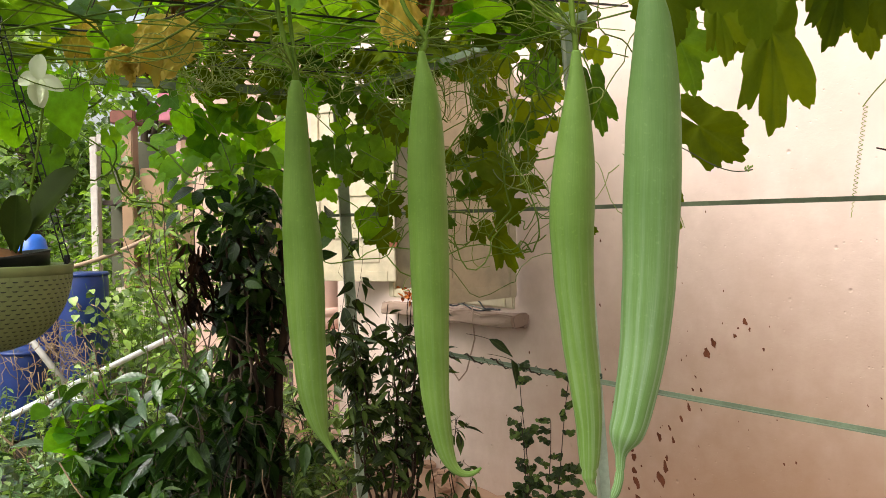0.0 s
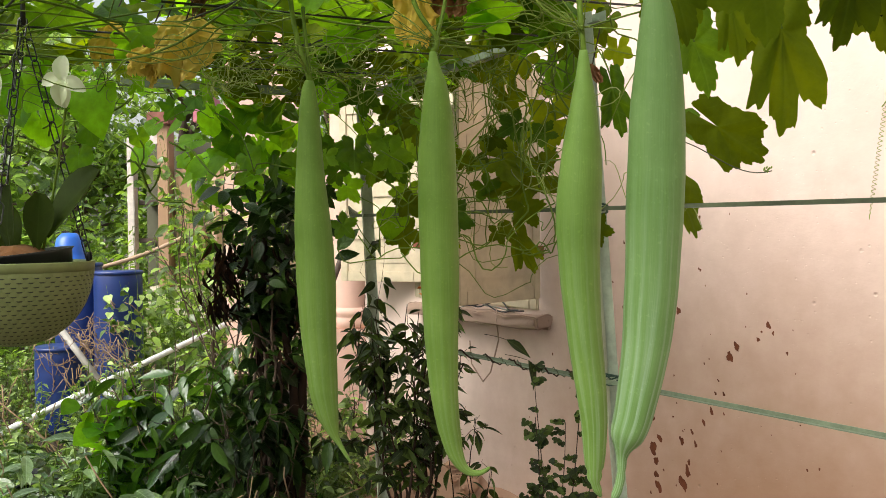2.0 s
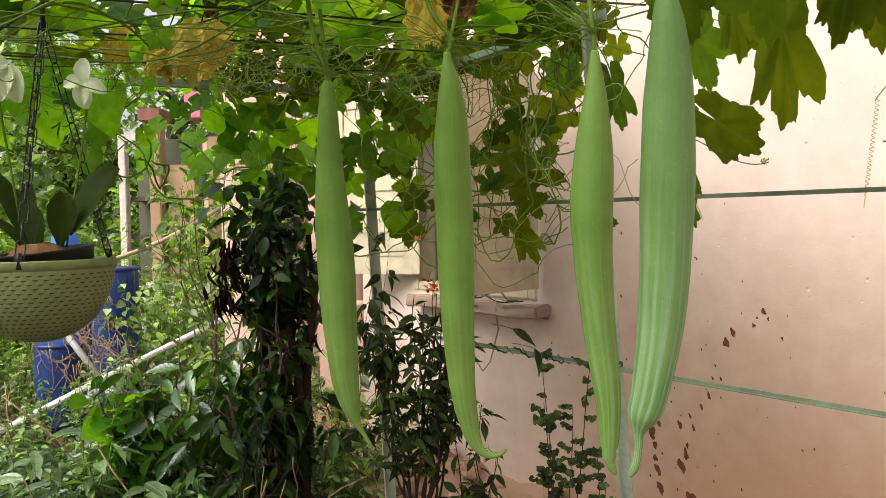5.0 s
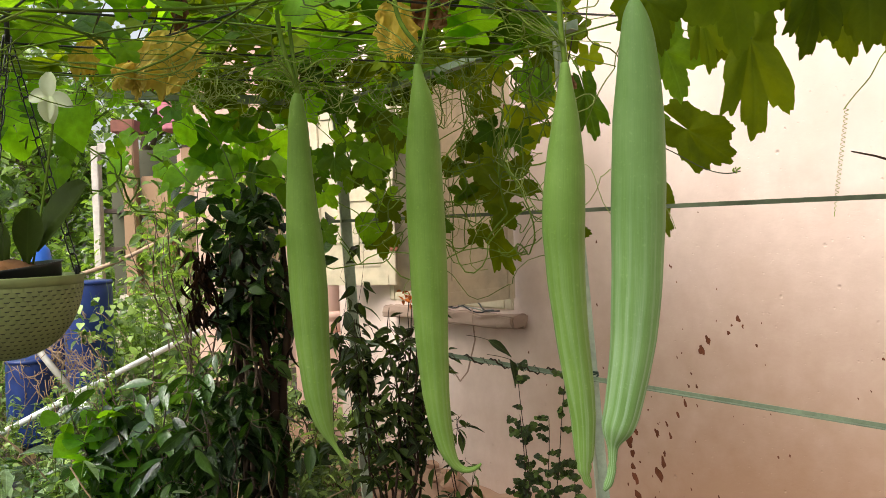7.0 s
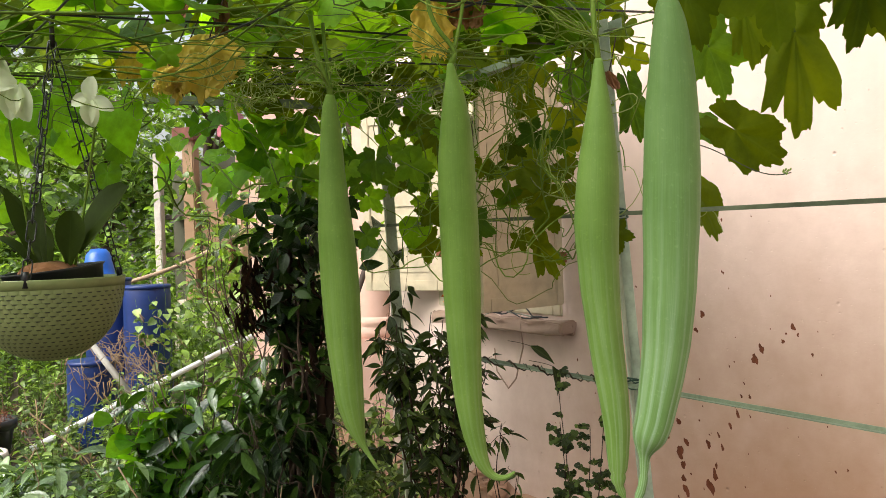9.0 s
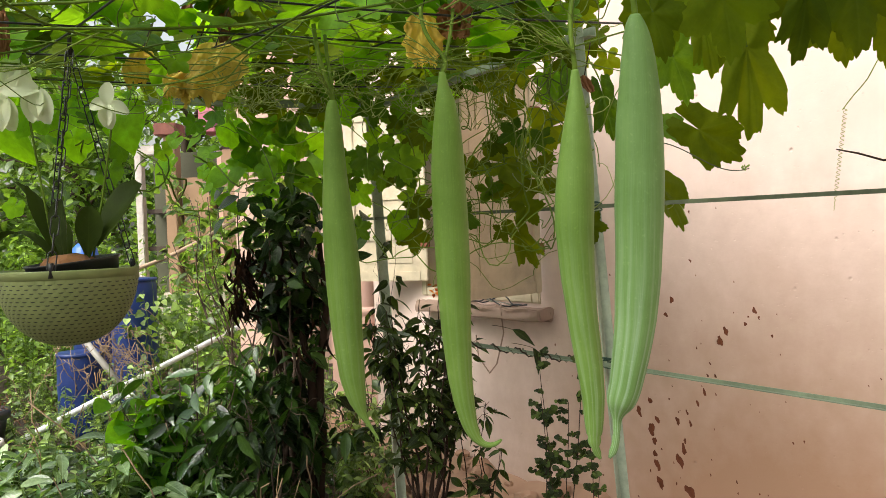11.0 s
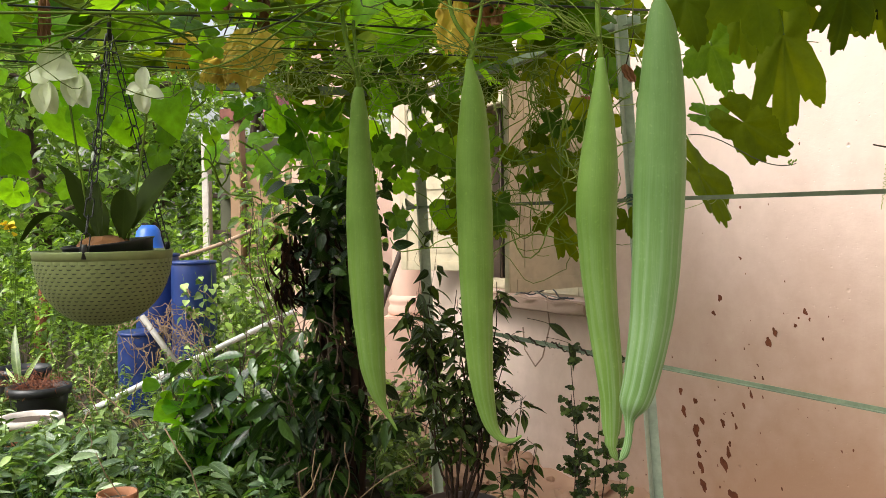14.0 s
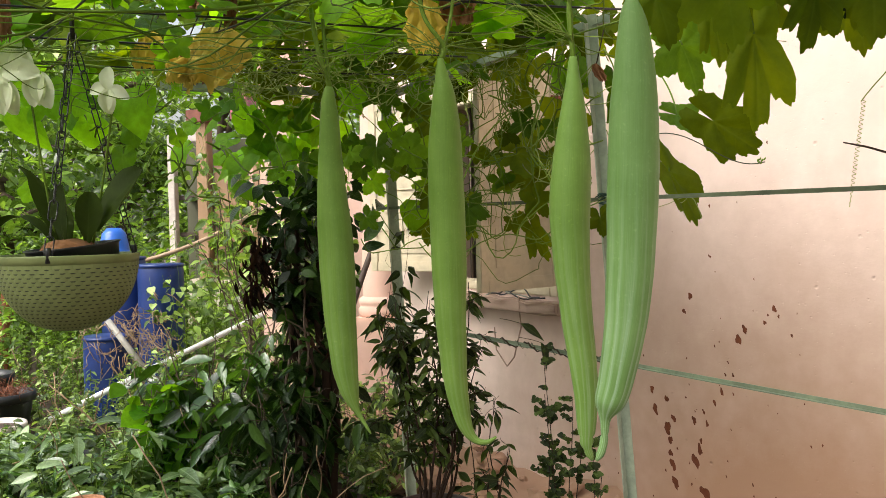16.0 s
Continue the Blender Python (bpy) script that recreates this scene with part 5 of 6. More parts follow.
def coil(base, tip, turns, radius, wire, ease=0.25):
    a, b = Vector(base), Vector(tip)
    d = (b - a).normalized()
    s = d.orthogonal().normalized()
    u = d.cross(s)
    n = turns * 9
    return tube_data([a.lerp(b, k / n) + (s * math.cos(k * 0.7) + u * math.sin(k * 0.7)) * radius * min(1, (1 - k / n) / ease) for k in range(n + 1)], wire, 4)


v, f = coil((0.805, 1.65, 1.675), (0.775, 1.65, 1.46), 24, 0.0038, 0.0007)
part("tendril", mesh_of("tendril", v, f, STEM_PALE), None, vine, "coiled tendril", set_out(1.24))
v, f = tube_data(wander((0.93, 1.65, 1.84), (0.805, 1.65, 1.675), 0.01, 12, 0, vr), 0.0013, 5)
part("tendril", mesh_of("tendril", v, f, STEM_PALE), None, vine, "", set_out(1.24))
v, f = tube_data(bezier((0.450, 1.95, 1.646), (0.54, 1.94, 1.655), (0.60, 1.93, 1.545), (0.691, 1.935, 1.572), 16), 0.0013, 5)
budded = part("tendril", mesh_of("tendril", v, f, STEM_DARK), None, vine, "thin tendril with a tuft of buds", set_out(1.24))
for k in range(9):
    p = Vector((0.680 + 0.012 * vr.uniform(-1, 1), 1.935 + 0.006 * vr.uniform(-1, 1), 1.570 + 0.007 * vr.uniform(-1, 1)))
    v, f = tube_data([p, p + Vector((0.002, 0, 0.003)), p + Vector((0.003, 0, 0.006))], [0.0012, 0.0022, 0.0008], 5)
    part("bud", mesh_of("bud", v, f, STEM_GREEN), None, budded)
crumpled((0.247, 1.574, 1.728), 0.022, 0.034, -0.4, BROWN_LEAF, 11)
v, f = tube_data([(0.624, 1.25, 1.557), (0.66, 1.25, 1.549), (0.70, 1.25, 1.536), (0.80, 1.26, 1.55), (0.9, 1.28, 1.72), (0.95, 1.3, 1.85)], [0.0012, 0.0018, 0.002, 0.002, 0.002, 0.002], 5)
part("twig", mesh_of("twig", v, f, TWIG), None, vine, "dry dark twig", set_out(1.2))

# ---- garden plants ----
WET = blade([0.05, 0.13, 0.17, 0.18, 0.16, 0.11, 0.05, 0.004], 0.35, 0.2)
DRY_STALK = plain("dry_stalk", (0.30, 0.20, 0.11), 0.8, grain=40, vary=0.4)
def bush(name, label, at, stems_n, height, spread, leaf_n, shape, size, leaf_material, stem_material, seed, start=0.25, tilt=0.7, stem_r=0.006, droop=0.3, group="", category="shrub"):
    """A shrub: stems that fan out from the root, side twigs, leaves along them."""
    r = np.random.default_rng(seed)
    ob = thing(name, label, category, at, group)
    rows, paths = [], []
    for k in range(stems_n):
        wood = Bunch()
        a = 2 * math.pi * k / stems_n + r.uniform(-0.5, 0.5)
        tip = Vector((math.cos(a) * spread * r.uniform(0.3, 1), math.sin(a) * spread * r.uniform(0.3, 1), height * r.uniform(0.7, 1.0)))
        pts = wander((0.02 * math.cos(a), 0.02 * math.sin(a), 0), tip, 0.03 * height, 12, 0, r)
        wood.tube(pts, [stem_r * (1 - 0.75 * i / 12) for i in range(13)], 6)
        paths.append(pts)
        for q in range(5):
            i = int(r.integers(4, 12))
            d = rand_dir(r, 0.4) * spread * r.uniform(0.3, 0.7)
            tw = wander(pts[i], pts[i] + d + Vector((0, 0, 0.12 * height * r.uniform(0, 1))), 0.015, 6, 0, r)
            wood.tube(tw, [stem_r * 0.35 * (1 - 0.1 * j) for j in range(7)], 4)
            paths.append(tw)
        part("stem", wood.mesh("stem", stem_material), None, ob)
    for k in range(leaf_n):
        pts = paths[int(r.integers(0, len(paths)))]
        t = r.uniform(start if len(pts) > 8 else 0.1, 1) * (len(pts) - 1)
        i = min(int(t), len(pts) - 2)
        p = pts[i].lerp(pts[i + 1], t - i)
        way = rand_dir(r, 0.4, droop)
        rows.append((p + way * size * 0.12, way, rand_up(r, tilt), size * r.uniform(0.55, 1.15)))
    v, f = leaves(shape, rows)
    tagged(part("foliage", mesh_of("foliage", v, f, leaf_material), None, ob), kind="stuff")
    return ob


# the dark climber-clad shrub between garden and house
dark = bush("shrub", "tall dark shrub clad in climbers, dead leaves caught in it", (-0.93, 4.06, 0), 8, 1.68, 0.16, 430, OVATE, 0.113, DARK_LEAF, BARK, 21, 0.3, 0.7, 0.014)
dr = np.random.default_rng(31)
TALL = set_out(1.33)
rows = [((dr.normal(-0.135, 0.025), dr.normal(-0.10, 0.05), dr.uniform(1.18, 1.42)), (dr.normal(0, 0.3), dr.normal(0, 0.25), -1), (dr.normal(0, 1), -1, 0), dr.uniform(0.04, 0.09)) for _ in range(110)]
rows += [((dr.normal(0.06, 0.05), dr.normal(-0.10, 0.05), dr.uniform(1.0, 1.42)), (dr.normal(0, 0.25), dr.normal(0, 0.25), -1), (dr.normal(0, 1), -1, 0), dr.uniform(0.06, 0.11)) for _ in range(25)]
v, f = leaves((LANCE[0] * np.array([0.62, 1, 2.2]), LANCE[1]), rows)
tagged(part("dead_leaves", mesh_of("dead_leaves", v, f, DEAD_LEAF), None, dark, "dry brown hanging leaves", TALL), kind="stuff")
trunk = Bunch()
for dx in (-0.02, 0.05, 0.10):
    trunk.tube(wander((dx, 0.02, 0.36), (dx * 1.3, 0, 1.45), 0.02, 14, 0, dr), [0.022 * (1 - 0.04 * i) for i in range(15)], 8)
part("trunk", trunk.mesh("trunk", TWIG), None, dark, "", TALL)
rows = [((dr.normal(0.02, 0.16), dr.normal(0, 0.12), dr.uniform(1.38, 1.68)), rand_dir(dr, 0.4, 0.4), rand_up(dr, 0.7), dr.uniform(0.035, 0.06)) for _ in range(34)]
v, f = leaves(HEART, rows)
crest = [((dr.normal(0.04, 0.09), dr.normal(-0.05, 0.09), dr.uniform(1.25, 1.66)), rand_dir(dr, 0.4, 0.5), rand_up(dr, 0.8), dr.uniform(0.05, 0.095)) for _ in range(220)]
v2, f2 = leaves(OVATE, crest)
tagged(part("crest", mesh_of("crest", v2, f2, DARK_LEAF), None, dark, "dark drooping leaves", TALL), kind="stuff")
tagged(part("climber", mesh_of("climber", v, f, VINE_LEAF), None, dark, "light green climber leaves", TALL), kind="stuff")

bush("shrub", "glossy broad-leaved shrub, wet dark green leaves", (-1.43, 4.2, 0), 11, 0.92, 0.36, 330, WET, 0.165, GLOSSY_LEAF, BARK, 22, 0.35, 0.7, 0.009, 0.9)
# given the dark leaf colour in place of the shade low down here
bush("shrub", "glossy broad-leaved shrub at the foot of the dark shrub, shade in its colour", (-0.98, 3.92, 0), 11, 0.80, 0.32, 300, WET, 0.135, DARK_LEAF, BARK, 23, 0.30, 0.8, 0.007, 0.9)
bush("shrub", "young shrub with round light green leaves beside the pipes", (-1.64, 4.1, 0), 8, 0.82, 0.22, 130, ROUND, 0.115, BRIGHT_LEAF, BARK, 24, 0.4, 0.6, 0.008)
bush("shrub", "leafy green shrub before the veranda", (-1.18, 4.75, 0), 10, 1.45, 0.42, 360, OVATE, 0.075, WEED_LEAF, BARK, 25, 0.35, 0.6, 0.009)
bush("shrub", "leafy shrub grown through with creeper beside the house corner", (-1.45, 5.0, 0), 12, 1.95, 0.50, 640, OVATE, 0.075, FAR_LEAF, BARK, 26, 0.3, 0.6, 0.009)
bush("shrub", "low shrub under the veranda column", (-0.60, 4.75, 0), 8, 0.75, 0.4, 300, OVATE, 0.085, WEED_LEAF, BARK, 27, 0.3, 0.6, 0.006)
bush("shrub", "low light green weeds beside the chilli pot", (-0.60, 4.15, 0), 14, 0.42, 0.26, 340, OVATE, 0.055, WEED_LEAF, STEM_GREEN, 30, 0.2, 0.6, 0.003)

# chilli plant in its pot
tub = thing("flower_pot", "dark brown plastic pot of soil holding the chilli plant", "plant pot", (-0.20, 3.12, -0.02), "garden pots")
v, f = lathe([(0.0, 0.0), (0.12, 0.0), (0.163, 0.335), (0.173, 0.338), (0.173, 0.37), (0.159, 0.37), (0.149, 0.31), (0.0, 0.315)], 36)
part("shell", mesh_of("shell", v, f, plain("brown_plastic", (0.035, 0.018, 0.014), 0.5, grain=20)), None, tub)
v, f = lathe([(0.0, 0.33), (0.15, 0.326)], 24)
part("soil", mesh_of("soil", v, f, SOIL), None, tub)
bush("chilli_plant", "dark chilli plant with narrow drooping leaves in the pot", (-0.20, 3.12, 0.30), 13, 0.92, 0.24, 900, WET, 0.070, CHILLI_LEAF, TWIG, 28, 0.3, 0.8, 0.006, 0.5, category="plant")
bush("chilli_plant", "slender chilli plant leaning towards the wall", (0.03, 3.12, -0.02), 4, 0.80, 0.12, 95, WET, 0.078, CHILLI_LEAF, TWIG, 29, 0.4, 0.8, 0.005, 0.5, category="plant")


def sapling(at, stems_n, height, lean, label, seed):
    """Thin upright stems with short side sprays of small lobed leaves."""
    r = np.random.default_rng(seed)
    ob = thing("sapling", label, "plant", at, "saplings by the wall")
    rows = []
    for k in range(stems_n):
        wood = Bunch()
        foot = Vector((r.normal(0, 0.015), r.normal(0, 0.015), 0))
        pts = wander(foot, foot + Vector((lean + r.normal(0, 0.03), r.normal(0, 0.02), height * (1 - 0.12 * k))), 0.010, 28, 0, r)
        wood.tube(pts, [0.0026 * (1 - 0.022 * i) for i in range(29)], 5)
        for q in range(27):
            i = int(r.integers(10, 29))
            a = r.uniform(0, 6.28)
            d = Vector((math.cos(a), 0.5 * math.sin(a), r.uniform(0.0, 0.7))) * r.uniform(0.02, 0.06) * (1.25 - 0.6 * i / 28)
            tip = pts[i] + d
            wood.tube([pts[i], pts[i].lerp(tip, 0.5) + Vector((0, 0, 0.004)), tip], 0.0008, 4)
            for m in range(4):
                p = pts[i].lerp(tip, 0.25 + 0.25 * m)
                rows.append((p, (r.normal(0, 0.8), r.normal(0, 0.4), r.normal(0.1, 0.5)), (r.normal(0, 0.5), -1, 0.7 + r.normal(0, 0.4)), r.uniform(0.014, 0.027)))
        part("stem", wood.mesh("stem", TWIG), None, ob)
    v, f = leaves(SCALLOP, rows)
    tagged(part("foliage", mesh_of("foliage", v, f, CHILLI_LEAF), None, ob), kind="stuff")


sapling((0.265, 2.45, 0), 2, 1.05, -0.03, "thin upright sapling with small dark scalloped leaves", 41)
sapling((0.235, 2.47, 0), 1, 1.06, 0.10, "thin sapling leaning towards the rail", 42)
sapling((0.345, 2.25, 0), 4, 0.82, 0.0, "low bushy sapling with small dark leaves by the post", 43)
sapling((0.265, 2.42, 0), 2, 0.90, 0.0, "short sapling with small scalloped leaves", 44)
bush("creeper_shoot", "shoot with dark pointed leaves climbing the post", (-0.36, 3.39, 0.70), 2, 0.75, 0.06, 34, LANCE, 0.11, CHILLI_LEAF, TWIG, 50, 0.3, 0.8, 0.002, 0.5, "", "plant")
for k, (base, way, size) in enumerate((((0.147, 2.835, 1.088), (0.85, 0, -0.5), 0.10), ((0.213, 2.77, 1.03), (0.35, 0, -0.9), 0.10))):
    ob = thing("wilted_leaf", "dull wilted leaf hanging from a thin stem by the rail", "leaf", base, "wilted leaves")
    v, f = leaves(LANCE, [((0, 0, 0), way, (0.2 + 0.5 * k, -1, 0.5), size)])
    part("blade", mesh_of("blade", v, f, CHILLI_LEAF), None, ob)
    v, f = tube_data(bezier((0, 0, 0), (-0.03, 0, 0.012), (-0.075, 0.01, 0.018), n=8), 0.001, 5)
    part("stalk", mesh_of("stalk", v, f, TWIG), None, ob)
ob = thing("flower", "small orange flower head on a thin stem before the window", "flower", (-0.148, 3.5, 1.19))
v, f = leaves(OVATE, [((dr.normal(0, 0.012), dr.normal(0, 0.012), dr.normal(0, 0.015)), rand_dir(dr, 0.8), rand_up(dr, 0.8), 0.028) for _ in range(22)])
tagged(part("petals", mesh_of("petals", v, f, ORANGE_PETAL), None, ob), kind="stuff")
v, f = tube_data(wander((0, 0, 0), (-0.05, -0.15, -0.5), 0.02, 8, 0, dr), 0.002, 5)
part("stem", mesh_of("stem", v, f, TWIG), None, ob)

# ---- things in the garden ----
def barrel(at, r, h, label):
    ob = thing("barrel", label, "barrel", at, "blue barrels")
    pr = [(0.0, 0.0), (r * 0.94, 0.0), (r, 0.03)]
    for k in range(1, 12):
        z = 0.03 + (h - 0.08) * k / 12
        pr.append((r * (1 + (0.025 if k in (4, 8) else 0)), z))
    pr += [(r, h - 0.05), (r * 0.97, h - 0.02)]
    v, f = lathe(pr, 40)
    part("body", mesh_of("body", v, f, BLUE), None, ob)
    v, f = lathe([(r * 0.97, h - 0.02), (r * 1.03, h - 0.018), (r * 1.03, h + 0.005), (r * 0.98, h + 0.01), (0.0, h + 0.012)], 40)
    part("lid", mesh_of("lid", v, f, BLUE), None, ob)


barrel((-3.04, 6.28, 0), 0.175, 0.62, "scuffed blue plastic barrel standing among weeds")
barrel((-2.90, 7.0, 0), 0.19, 1.14, "blue plastic barrel overgrown with creeper")
barrel((-3.30, 7.15, 0), 0.19, 1.20, "blue plastic barrel with a bucket on its lid")
v, f = lathe([(0.0, 0.25), (0.06, 0.245), (0.10, 0.2), (0.125, 0.08), (0.13, 0.0), (0.142, 0.0), (0.142, 0.015)], 28)
bucket = thing("bucket", "bright blue plastic bucket turned over on a barrel", "bucket", (-3.36, 7.12, 1.215))
part("shell", mesh_of("shell", v, f, plain("bright_blue", (0.02, 0.13, 0.55), 0.35, grain=10)), None, bucket)

v, f = tube_data([(-3.09, 5.49, 0.145), (-2.601, 6.0, 0.40), (-1.80, 6.84, 0.80)], 0.022, 12)
tagged(part("pipe", mesh_of("pipe", v, f, WHITE_PIPE)), "long white plastic pipe lying slanted over the weeds", "pipe", "pipes")
pipe = thing("pipe", "old grey-white pipe with a sleeve, crossing under the white pipe", "pipe", (0, 0, 0), "pipes")
v, f = tube_data([(-2.95, 6.12, 0.76), (-2.60, 6.03, 0.355)], 0.024, 12)
part("tube", mesh_of("tube", v, f, OLD_PIPE), None, pipe)
v, f = tube_data([(-2.60, 6.03, 0.355), (-2.33, 5.9, 0.12), (-2.2, 5.85, -0.03)], 0.036, 14)
part("sleeve", mesh_of("sleeve", v, f, WHITE_PIPE), None, pipe)
v, f = tube_data(bezier((-3.95, 7.4, 1.05), (-3.2, 7.7, 1.12), (-2.8, 8.2, 1.30), (-2.25, 9.3, 1.95), 20), 0.02, 8)
tagged(part("hose", mesh_of("hose", v, f, ROPE)), "pale brown hose slung between the barrels and the shrub", "hose")


def clay_pot(at, r, h, label, shell, rim, name="flower_pot", group="garden pots"):
    ob = thing(name, label, "plant pot", at, group)
    v, f = lathe([(0.0, 0.0), (r * 0.68, 0.0), (r * 0.9, h * 0.82), (r * 0.9, h * 0.83)], 36)
    part("body", mesh_of("body", v, f, shell), None, ob)
    v, f = lathe([(r * 0.9, h * 0.82), (r, h * 0.84), (r * 1.02, h * 0.92), (r, h), (r * 0.9, h), (r * 0.84, h * 0.9), (r * 0.8, h * 0.85), (0.0, h * 0.86)], 36)
    part("rim", mesh_of("rim", v, f, rim), None, ob, "pale limewashed rim" if rim is WHITE_RIM else "")
    v, f = lathe([(0.0, h * 0.90), (r * 0.84, h * 0.89)], 24)
    part("soil", mesh_of("soil", v, f, SOIL), None, ob)
    return ob


clay_pot((-3.08, 4.85, 0), 0.19, 0.27, "terracotta pot with a whitened rim among the weeds", TERRACOTTA, WHITE_RIM)
clay_pot((-3.36, 5.4, 0.0), 0.21, 0.36, "black plastic tub of soil with dry twigs", BLACK, BLACK)
clay_pot((-3.80, 5.9, 0.0), 0.20, 0.40, "black plastic tub behind the terracotta pot", BLACK, BLACK)
clay_pot((-1.71, 3.32, 0.0), 0.085, 0.30, "tall terracotta pot with a plain rim", TERRACOTTA, TERRACOTTA)
clay_pot((-2.2, 4.3, 0.0), 0.17, 0.22, "low dark tub half hidden by leaves", BLACK, BLACK)
v, f = tube_data(wander((-4.95, 8.0, -0.05), (-4.90, 8.0, 0.98), 0.01, 12), [0.06 + 0.008 * (k % 3) for k in range(13)], 9)
tagged(part("stake", mesh_of("stake", v, f, RUST)), "rough red-brown wooden stake driven into the ground", "stake")
b = Bunch()
for k in range(70):
    p = Vector((-3.36 + dr.normal(0, 0.08), 5.4 + dr.normal(0, 0.08), 0.34))
    b.tube(wander(p, p + rand_dir(dr, 0.4) * 0.16, 0.03, 8, -0.04, dr), 0.002, 4)
tagged(part("root_tangle", b.mesh("root_tangle", RUST)), "tangle of rusty dry roots in the black tub", "roots")
b = Bunch()
for k in range(110):
    p = Vector((-2.80 + dr.normal(0, 0.16), 6.2 + dr.normal(0, 0.12), 0.66 + dr.normal(0, 0.12)))
    b.tube(wander(p, p + Vector((dr.normal(0, 0.15), dr.normal(0, 0.1), -abs(dr.normal(0, 0.25)))), 0.03, 8, 0, dr), 0.003, 4)
tagged(part("dry_brush", b.mesh("dry_brush", DRY_STALK)), "heap of dry stalks over the crossing pipes", "dry stalks")
v, f = lathe([(0.0, 0.0), (0.032, 0.0), (0.035, 0.02), (0.035, 0.13), (0.03, 0.15), (0.012, 0.18), (0.012, 0.2)], 20)
glass, gn, gl, gp = mat("clear_plastic")
gp.inputs["Transmission Weight"].default_value, gp.inputs["Roughness"].default_value, gp.inputs["IOR"].default_value = 0.9, 0.15, 1.3
gp.inputs["Base Color"].default_value = (0.8, 0.85, 0.88, 1)
bottle = thing("bottle", "empty clear plastic bottle with a blue cap in the weeds", "bottle", (-2.78, 4.35, 0.0))
part("shell", mesh_of("shell", v, f, glass), None, bottle)
v, f = lathe([(0.014, 0.195), (0.014, 0.215), (0.0, 0.217)], 14)
part("cap", mesh_of("cap", v, f, BLUE), None, bottle)

# a broad-bladed seedling in the tub
ob = thing("seedling", "pale green broad-bladed seedling rising from a tub", "plant", (-3.62, 5.6, 0.3))
for k, (way, size) in enumerate((((-0.25, 0, 1), 0.46), ((0.4, -0.1, 0.8), 0.26), ((-0.6, 0, 0.6), 0.22))):
    v, f = leaves(blade([0.03, 0.045, 0.065, 0.07, 0.06, 0.035, 0.005], 0.3, 0.45), [((0, 0, 0), way, (0.2, -1, 0.3), size)])
    part("leaf", mesh_of("leaf", v, f, WEED_LEAF), None, ob)

bush("creeper", "light creeper climbing over the blue barrels", (-2.55, 6.75, 0), 10, 1.2, 0.42, 190, HEART, 0.075, WEED_LEAF, STEM_GREEN, 91, 0.3, 0.7, 0.004, 0.3, "", "creeper")
bush("creeper", "creeper hanging over the hose and the shed front", (-2.75, 8.9, 0), 12, 2.6, 0.8, 560, HEART, 0.095, FAR_LEAF, STEM_GREEN, 92, 0.25, 0.7, 0.005, 0.3, "", "creeper")

bush("creeper", "creeper grown up the veranda end wall", (-1.38, 6.2, 0), 14, 2.7, 0.38, 650, HEART, 0.075, FAR_LEAF, STEM_GREEN, 93, 0.25, 0.7, 0.005, 0.3, "", "creeper")

# ---- weeds, hedge and trees ----
wr = np.random.default_rng(61)


def weeds(name, label, count, area, heights, leaf, per, material, shape=OVAL_CHEAP, avoid=()):
    rows, st = [], Bunch()
    for k in range(count):
        x, y = wr.uniform(area[0], area[1]), wr.uniform(area[2], area[3])
        if x > -0.2 - 0.28 * (y - 3) or any((x - a) ** 2 + (y - c) ** 2 < d * d for a, c, d in avoid):
            continue
        h = wr.uniform(*heights) * (0.7 + 0.6 * noise.noise((x * 1.1, y * 1.1, 4)))
        top = Vector((x + wr.normal(0, 0.06), y + wr.normal(0, 0.06), max(0.08, h)))
        base = Vector((x, y, -0.02))
        st.tube([base, base.lerp(top, 0.5) + Vector((wr.normal(0, 0.02), 0, 0)), top], 0.0028, 3)
        for q in range(per):
            t = 1 - 0.75 * (q / per) ** 1.2
            rows.append((base.lerp(top, t), rand_dir(wr, 0.25, 0.1), rand_up(wr, 0.45), leaf * wr.uniform(0.6, 1.2)))
    v, f = leaves(shape, rows)
    ob = part(name, mesh_of(name, v, f, material))
    tagged(ob, label, "weeds", kind="stuff")
    tagged(part("stalks", st.mesh("stalks", STEM_GREEN), None, ob), kind="stuff")


litter = [((x, y, 0.015 + 0.02 * wr.uniform()), rand_dir(wr, 0.2), rand_up(wr, 0.4), wr.uniform(0.05, 0.11)) for x, y in zip(wr.uniform(-4.5, 0.6, 1500), wr.uniform(2.2, 7.5, 1500)) if x < 0.4 - 0.3 * (y - 2.2)]
v, f = leaves(OVAL_CHEAP, litter)
tagged(part("leaf_litter", mesh_of("leaf_litter", v, f, LITTER)), "brown fallen leaves on the damp soil", "fallen leaves", kind="stuff")
b = Bunch()
for k in range(140):
    x, y = wr.uniform(-4.0, -0.7), wr.uniform(3.0, 7.0)
    p = Vector((x, y, 0.02))
    b.tube(wander(p, p + Vector((wr.normal(0, 0.25), wr.normal(0, 0.2), wr.uniform(0.1, 0.6))), 0.03, 6, 0, wr), wr.uniform(0.0015, 0.004), 4)
tagged(part("dry_stalks", b.mesh("dry_stalks", DRY_STALK)), "dry brown stalks standing among the weeds", "dry stalks", kind="stuff")
clear = [(-3.08, 4.85, 0.25), (-3.36, 5.4, 0.22), (-3.04, 6.28, 0.25), (-0.74, 3.2, 0.26), (-0.84, 3.65, 0.28), (-0.93, 4.06, 0.25)]
weeds("weeds", "dense light green knee-high weeds", 860, (-4.8, -0.9, 4.6, 7.2), (0.2, 0.62), 0.055, 14, WEED_LEAF, avoid=clear)
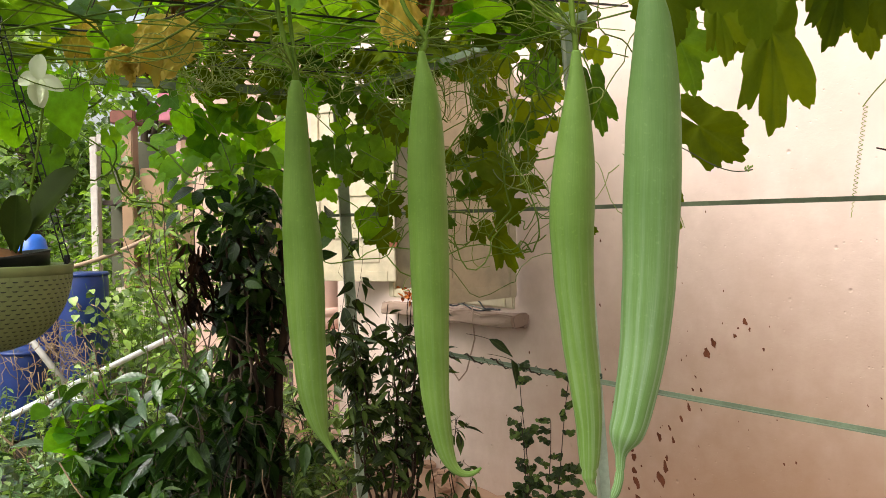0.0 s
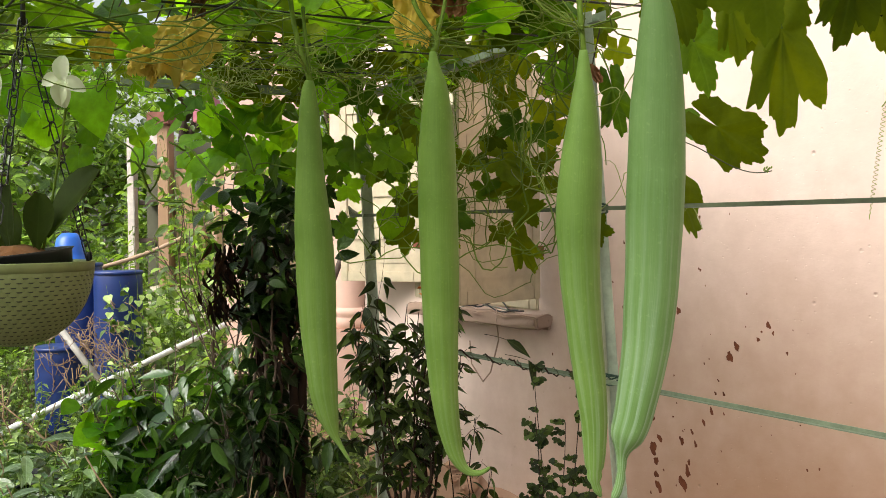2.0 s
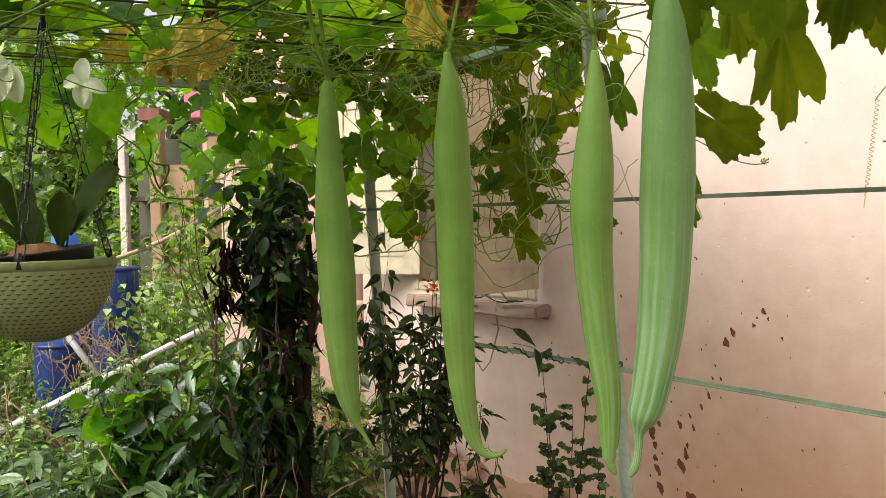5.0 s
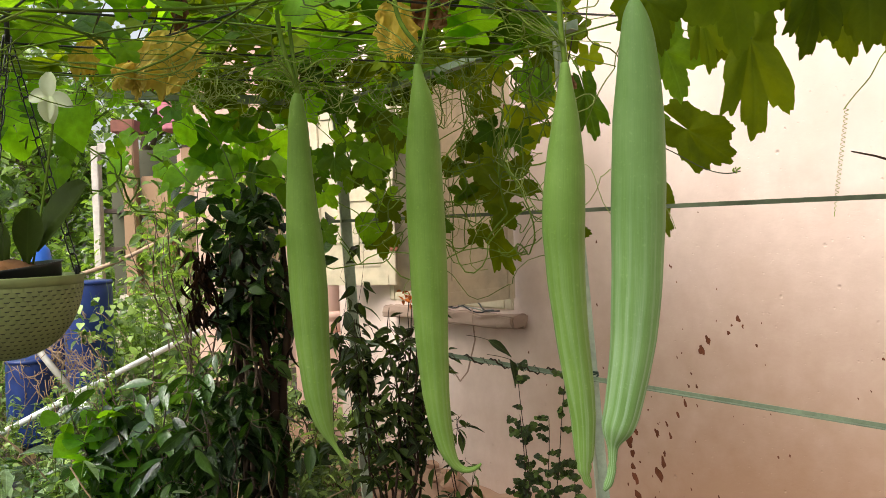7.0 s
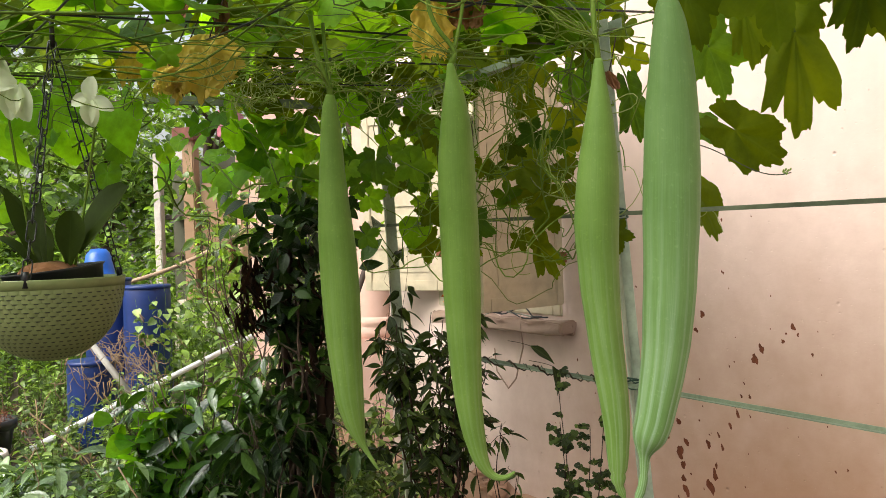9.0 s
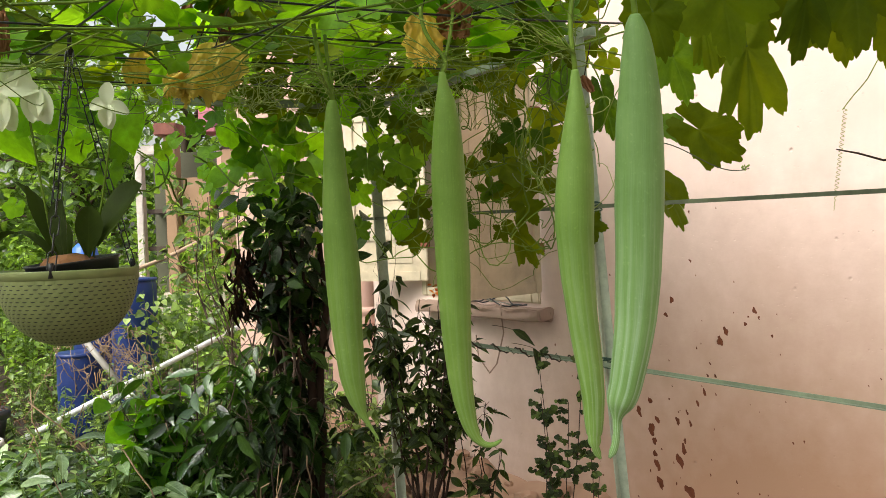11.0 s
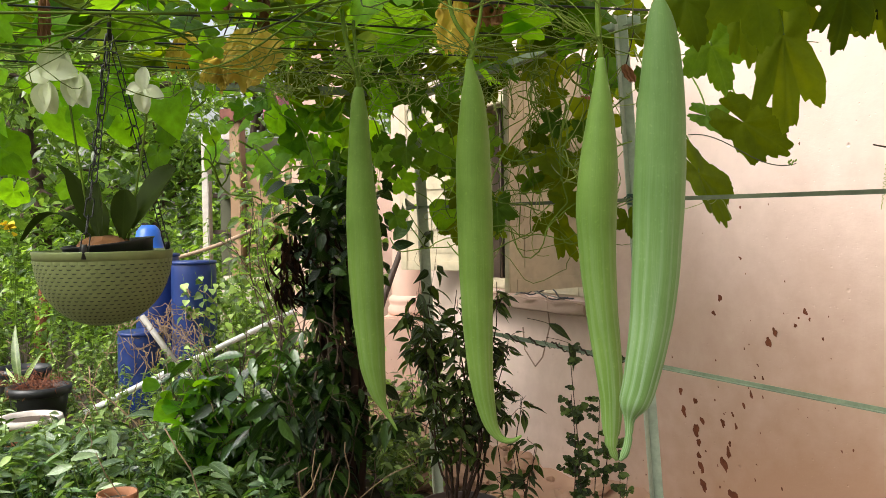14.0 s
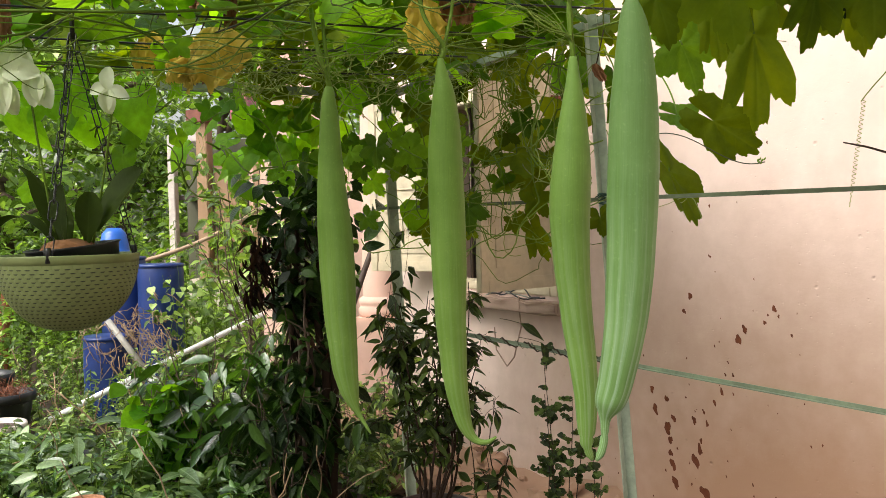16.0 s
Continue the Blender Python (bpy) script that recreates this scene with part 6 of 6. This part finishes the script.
weeds("weeds", "low weeds with narrow wet dark green leaves", 460, (-3.0, -0.5, 2.7, 5.0), (0.15, 0.45), 0.085, 9, GLOSSY_LEAF, WET, clear)
weeds("weeds", "pale-leaved low weeds near the pots", 380, (-3.4, -1.2, 2.9, 4.8), (0.15, 0.42), 0.08, 8, WEED_LEAF, OVATE, clear)
weeds("weeds", "broad leaves of low plants, their wet sheen put into a silvery colour", 120, (-3.0, -1.1, 3.5, 4.9), (0.22, 0.5), 0.15, 7, SHEEN_LEAF, WET, clear)
weeds("hedge", "tangled green undergrowth behind the barrels", 680, (-9, -2.2, 6.9, 9.3), (0.7, 1.7), 0.085, 20, FAR_LEAF, avoid=[(-2.90, 7.0, 0.3), (-3.30, 7.15, 0.3)])
weeds("creeper", "creeper hung over the front of the outbuilding", 60, (-4.3, -1.2, 8.5, 9.4), (0.9, 2.5), 0.09, 18, FAR_LEAF)
weeds("hedge", "taller undergrowth behind the garden", 700, (-14, -3.9, 9.6, 14), (1.2, 2.6), 0.16, 16, FAR_LEAF)


def tree(at, height, crown, n, label, seed, material=FAR_LEAF, leaf=0.2):
    r = np.random.default_rng(seed)
    ob = thing("tree", label, "tree", at, "trees behind the garden")
    wood, rows = Bunch(), []
    top = Vector((r.normal(0, 0.3), r.normal(0, 0.3), height * 0.75))
    wood.tube(wander((0, 0, -0.1), top, 0.08, 12, 0, r), [0.16 * (1 - 0.06 * k) for k in range(13)], 9)
    clumps = []
    for k in range(15):
        b = Vector((0, 0, -0.1)).lerp(top, r.uniform(0.25, 1))
        d = rand_dir(r, 0.45) * crown * r.uniform(0.45, 1.0)
        tip = b + d + Vector((0, 0, height * 0.15 * r.uniform(0, 1)))
        wood.tube(wander(b, tip, 0.06, 8, 0, r), [0.06 * (1 - 0.11 * j) for j in range(9)], 6)
        clumps += [tip, b.lerp(tip, 0.6)]
    for k in range(n):
        c = clumps[int(r.integers(0, len(clumps)))]
        p = c + Vector((r.normal(0, 1), r.normal(0, 1), r.normal(0, 0.7))) * crown * 0.24
        rows.append((p, rand_dir(r, 0.4, 0.3), rand_up(r, 0.6), leaf * r.uniform(0.6, 1.2)))
    part("trunk", wood.mesh("trunk", BARK), None, ob)
    v, f = leaves(OVAL_CHEAP, rows)
    tagged(part("crown", mesh_of("crown", v, f, material), None, ob), kind="stuff")


for k, (x, y, h, c) in enumerate(((-7.0, 11.5, 5.5, 1.7), (-9.5, 13, 6.5, 2.0), (-6.9, 15, 6.5, 1.7), (-12.5, 16, 7.5, 2.4), (-9.8, 18, 8, 2.6), (-3.0, 19, 6.0, 2.0), (-15, 21, 9, 3), (-11, 24, 9, 3))):
    tree((x, y, 0), h, c, 2600, "leafy green tree behind the garden", 70 + k)
tree((-5.3, 15.5, 0), 5.0, 1.6, 1300, "thin young tree behind the outbuilding", 79)
ob = thing("flower", "yellow flowers on stalks at the garden's edge", "flower", (-3.95, 6.0, 1.46))
v, f = leaves(ROUND, [((dr.normal(0, 0.03), dr.normal(0, 0.03), dr.normal(0, 0.02)), rand_dir(dr, 0.5), rand_up(dr, 0.8), 0.05) for _ in range(14)])
tagged(part("petals", mesh_of("petals", v, f, YELLOW_PETAL), None, ob), kind="stuff")
v, f = tube_data(wander((0, 0, 0), (0.05, 0.1, -1.5), 0.02, 8, 0, dr), 0.003, 5)
part("stem", mesh_of("stem", v, f, STEM_GREEN), None, ob)
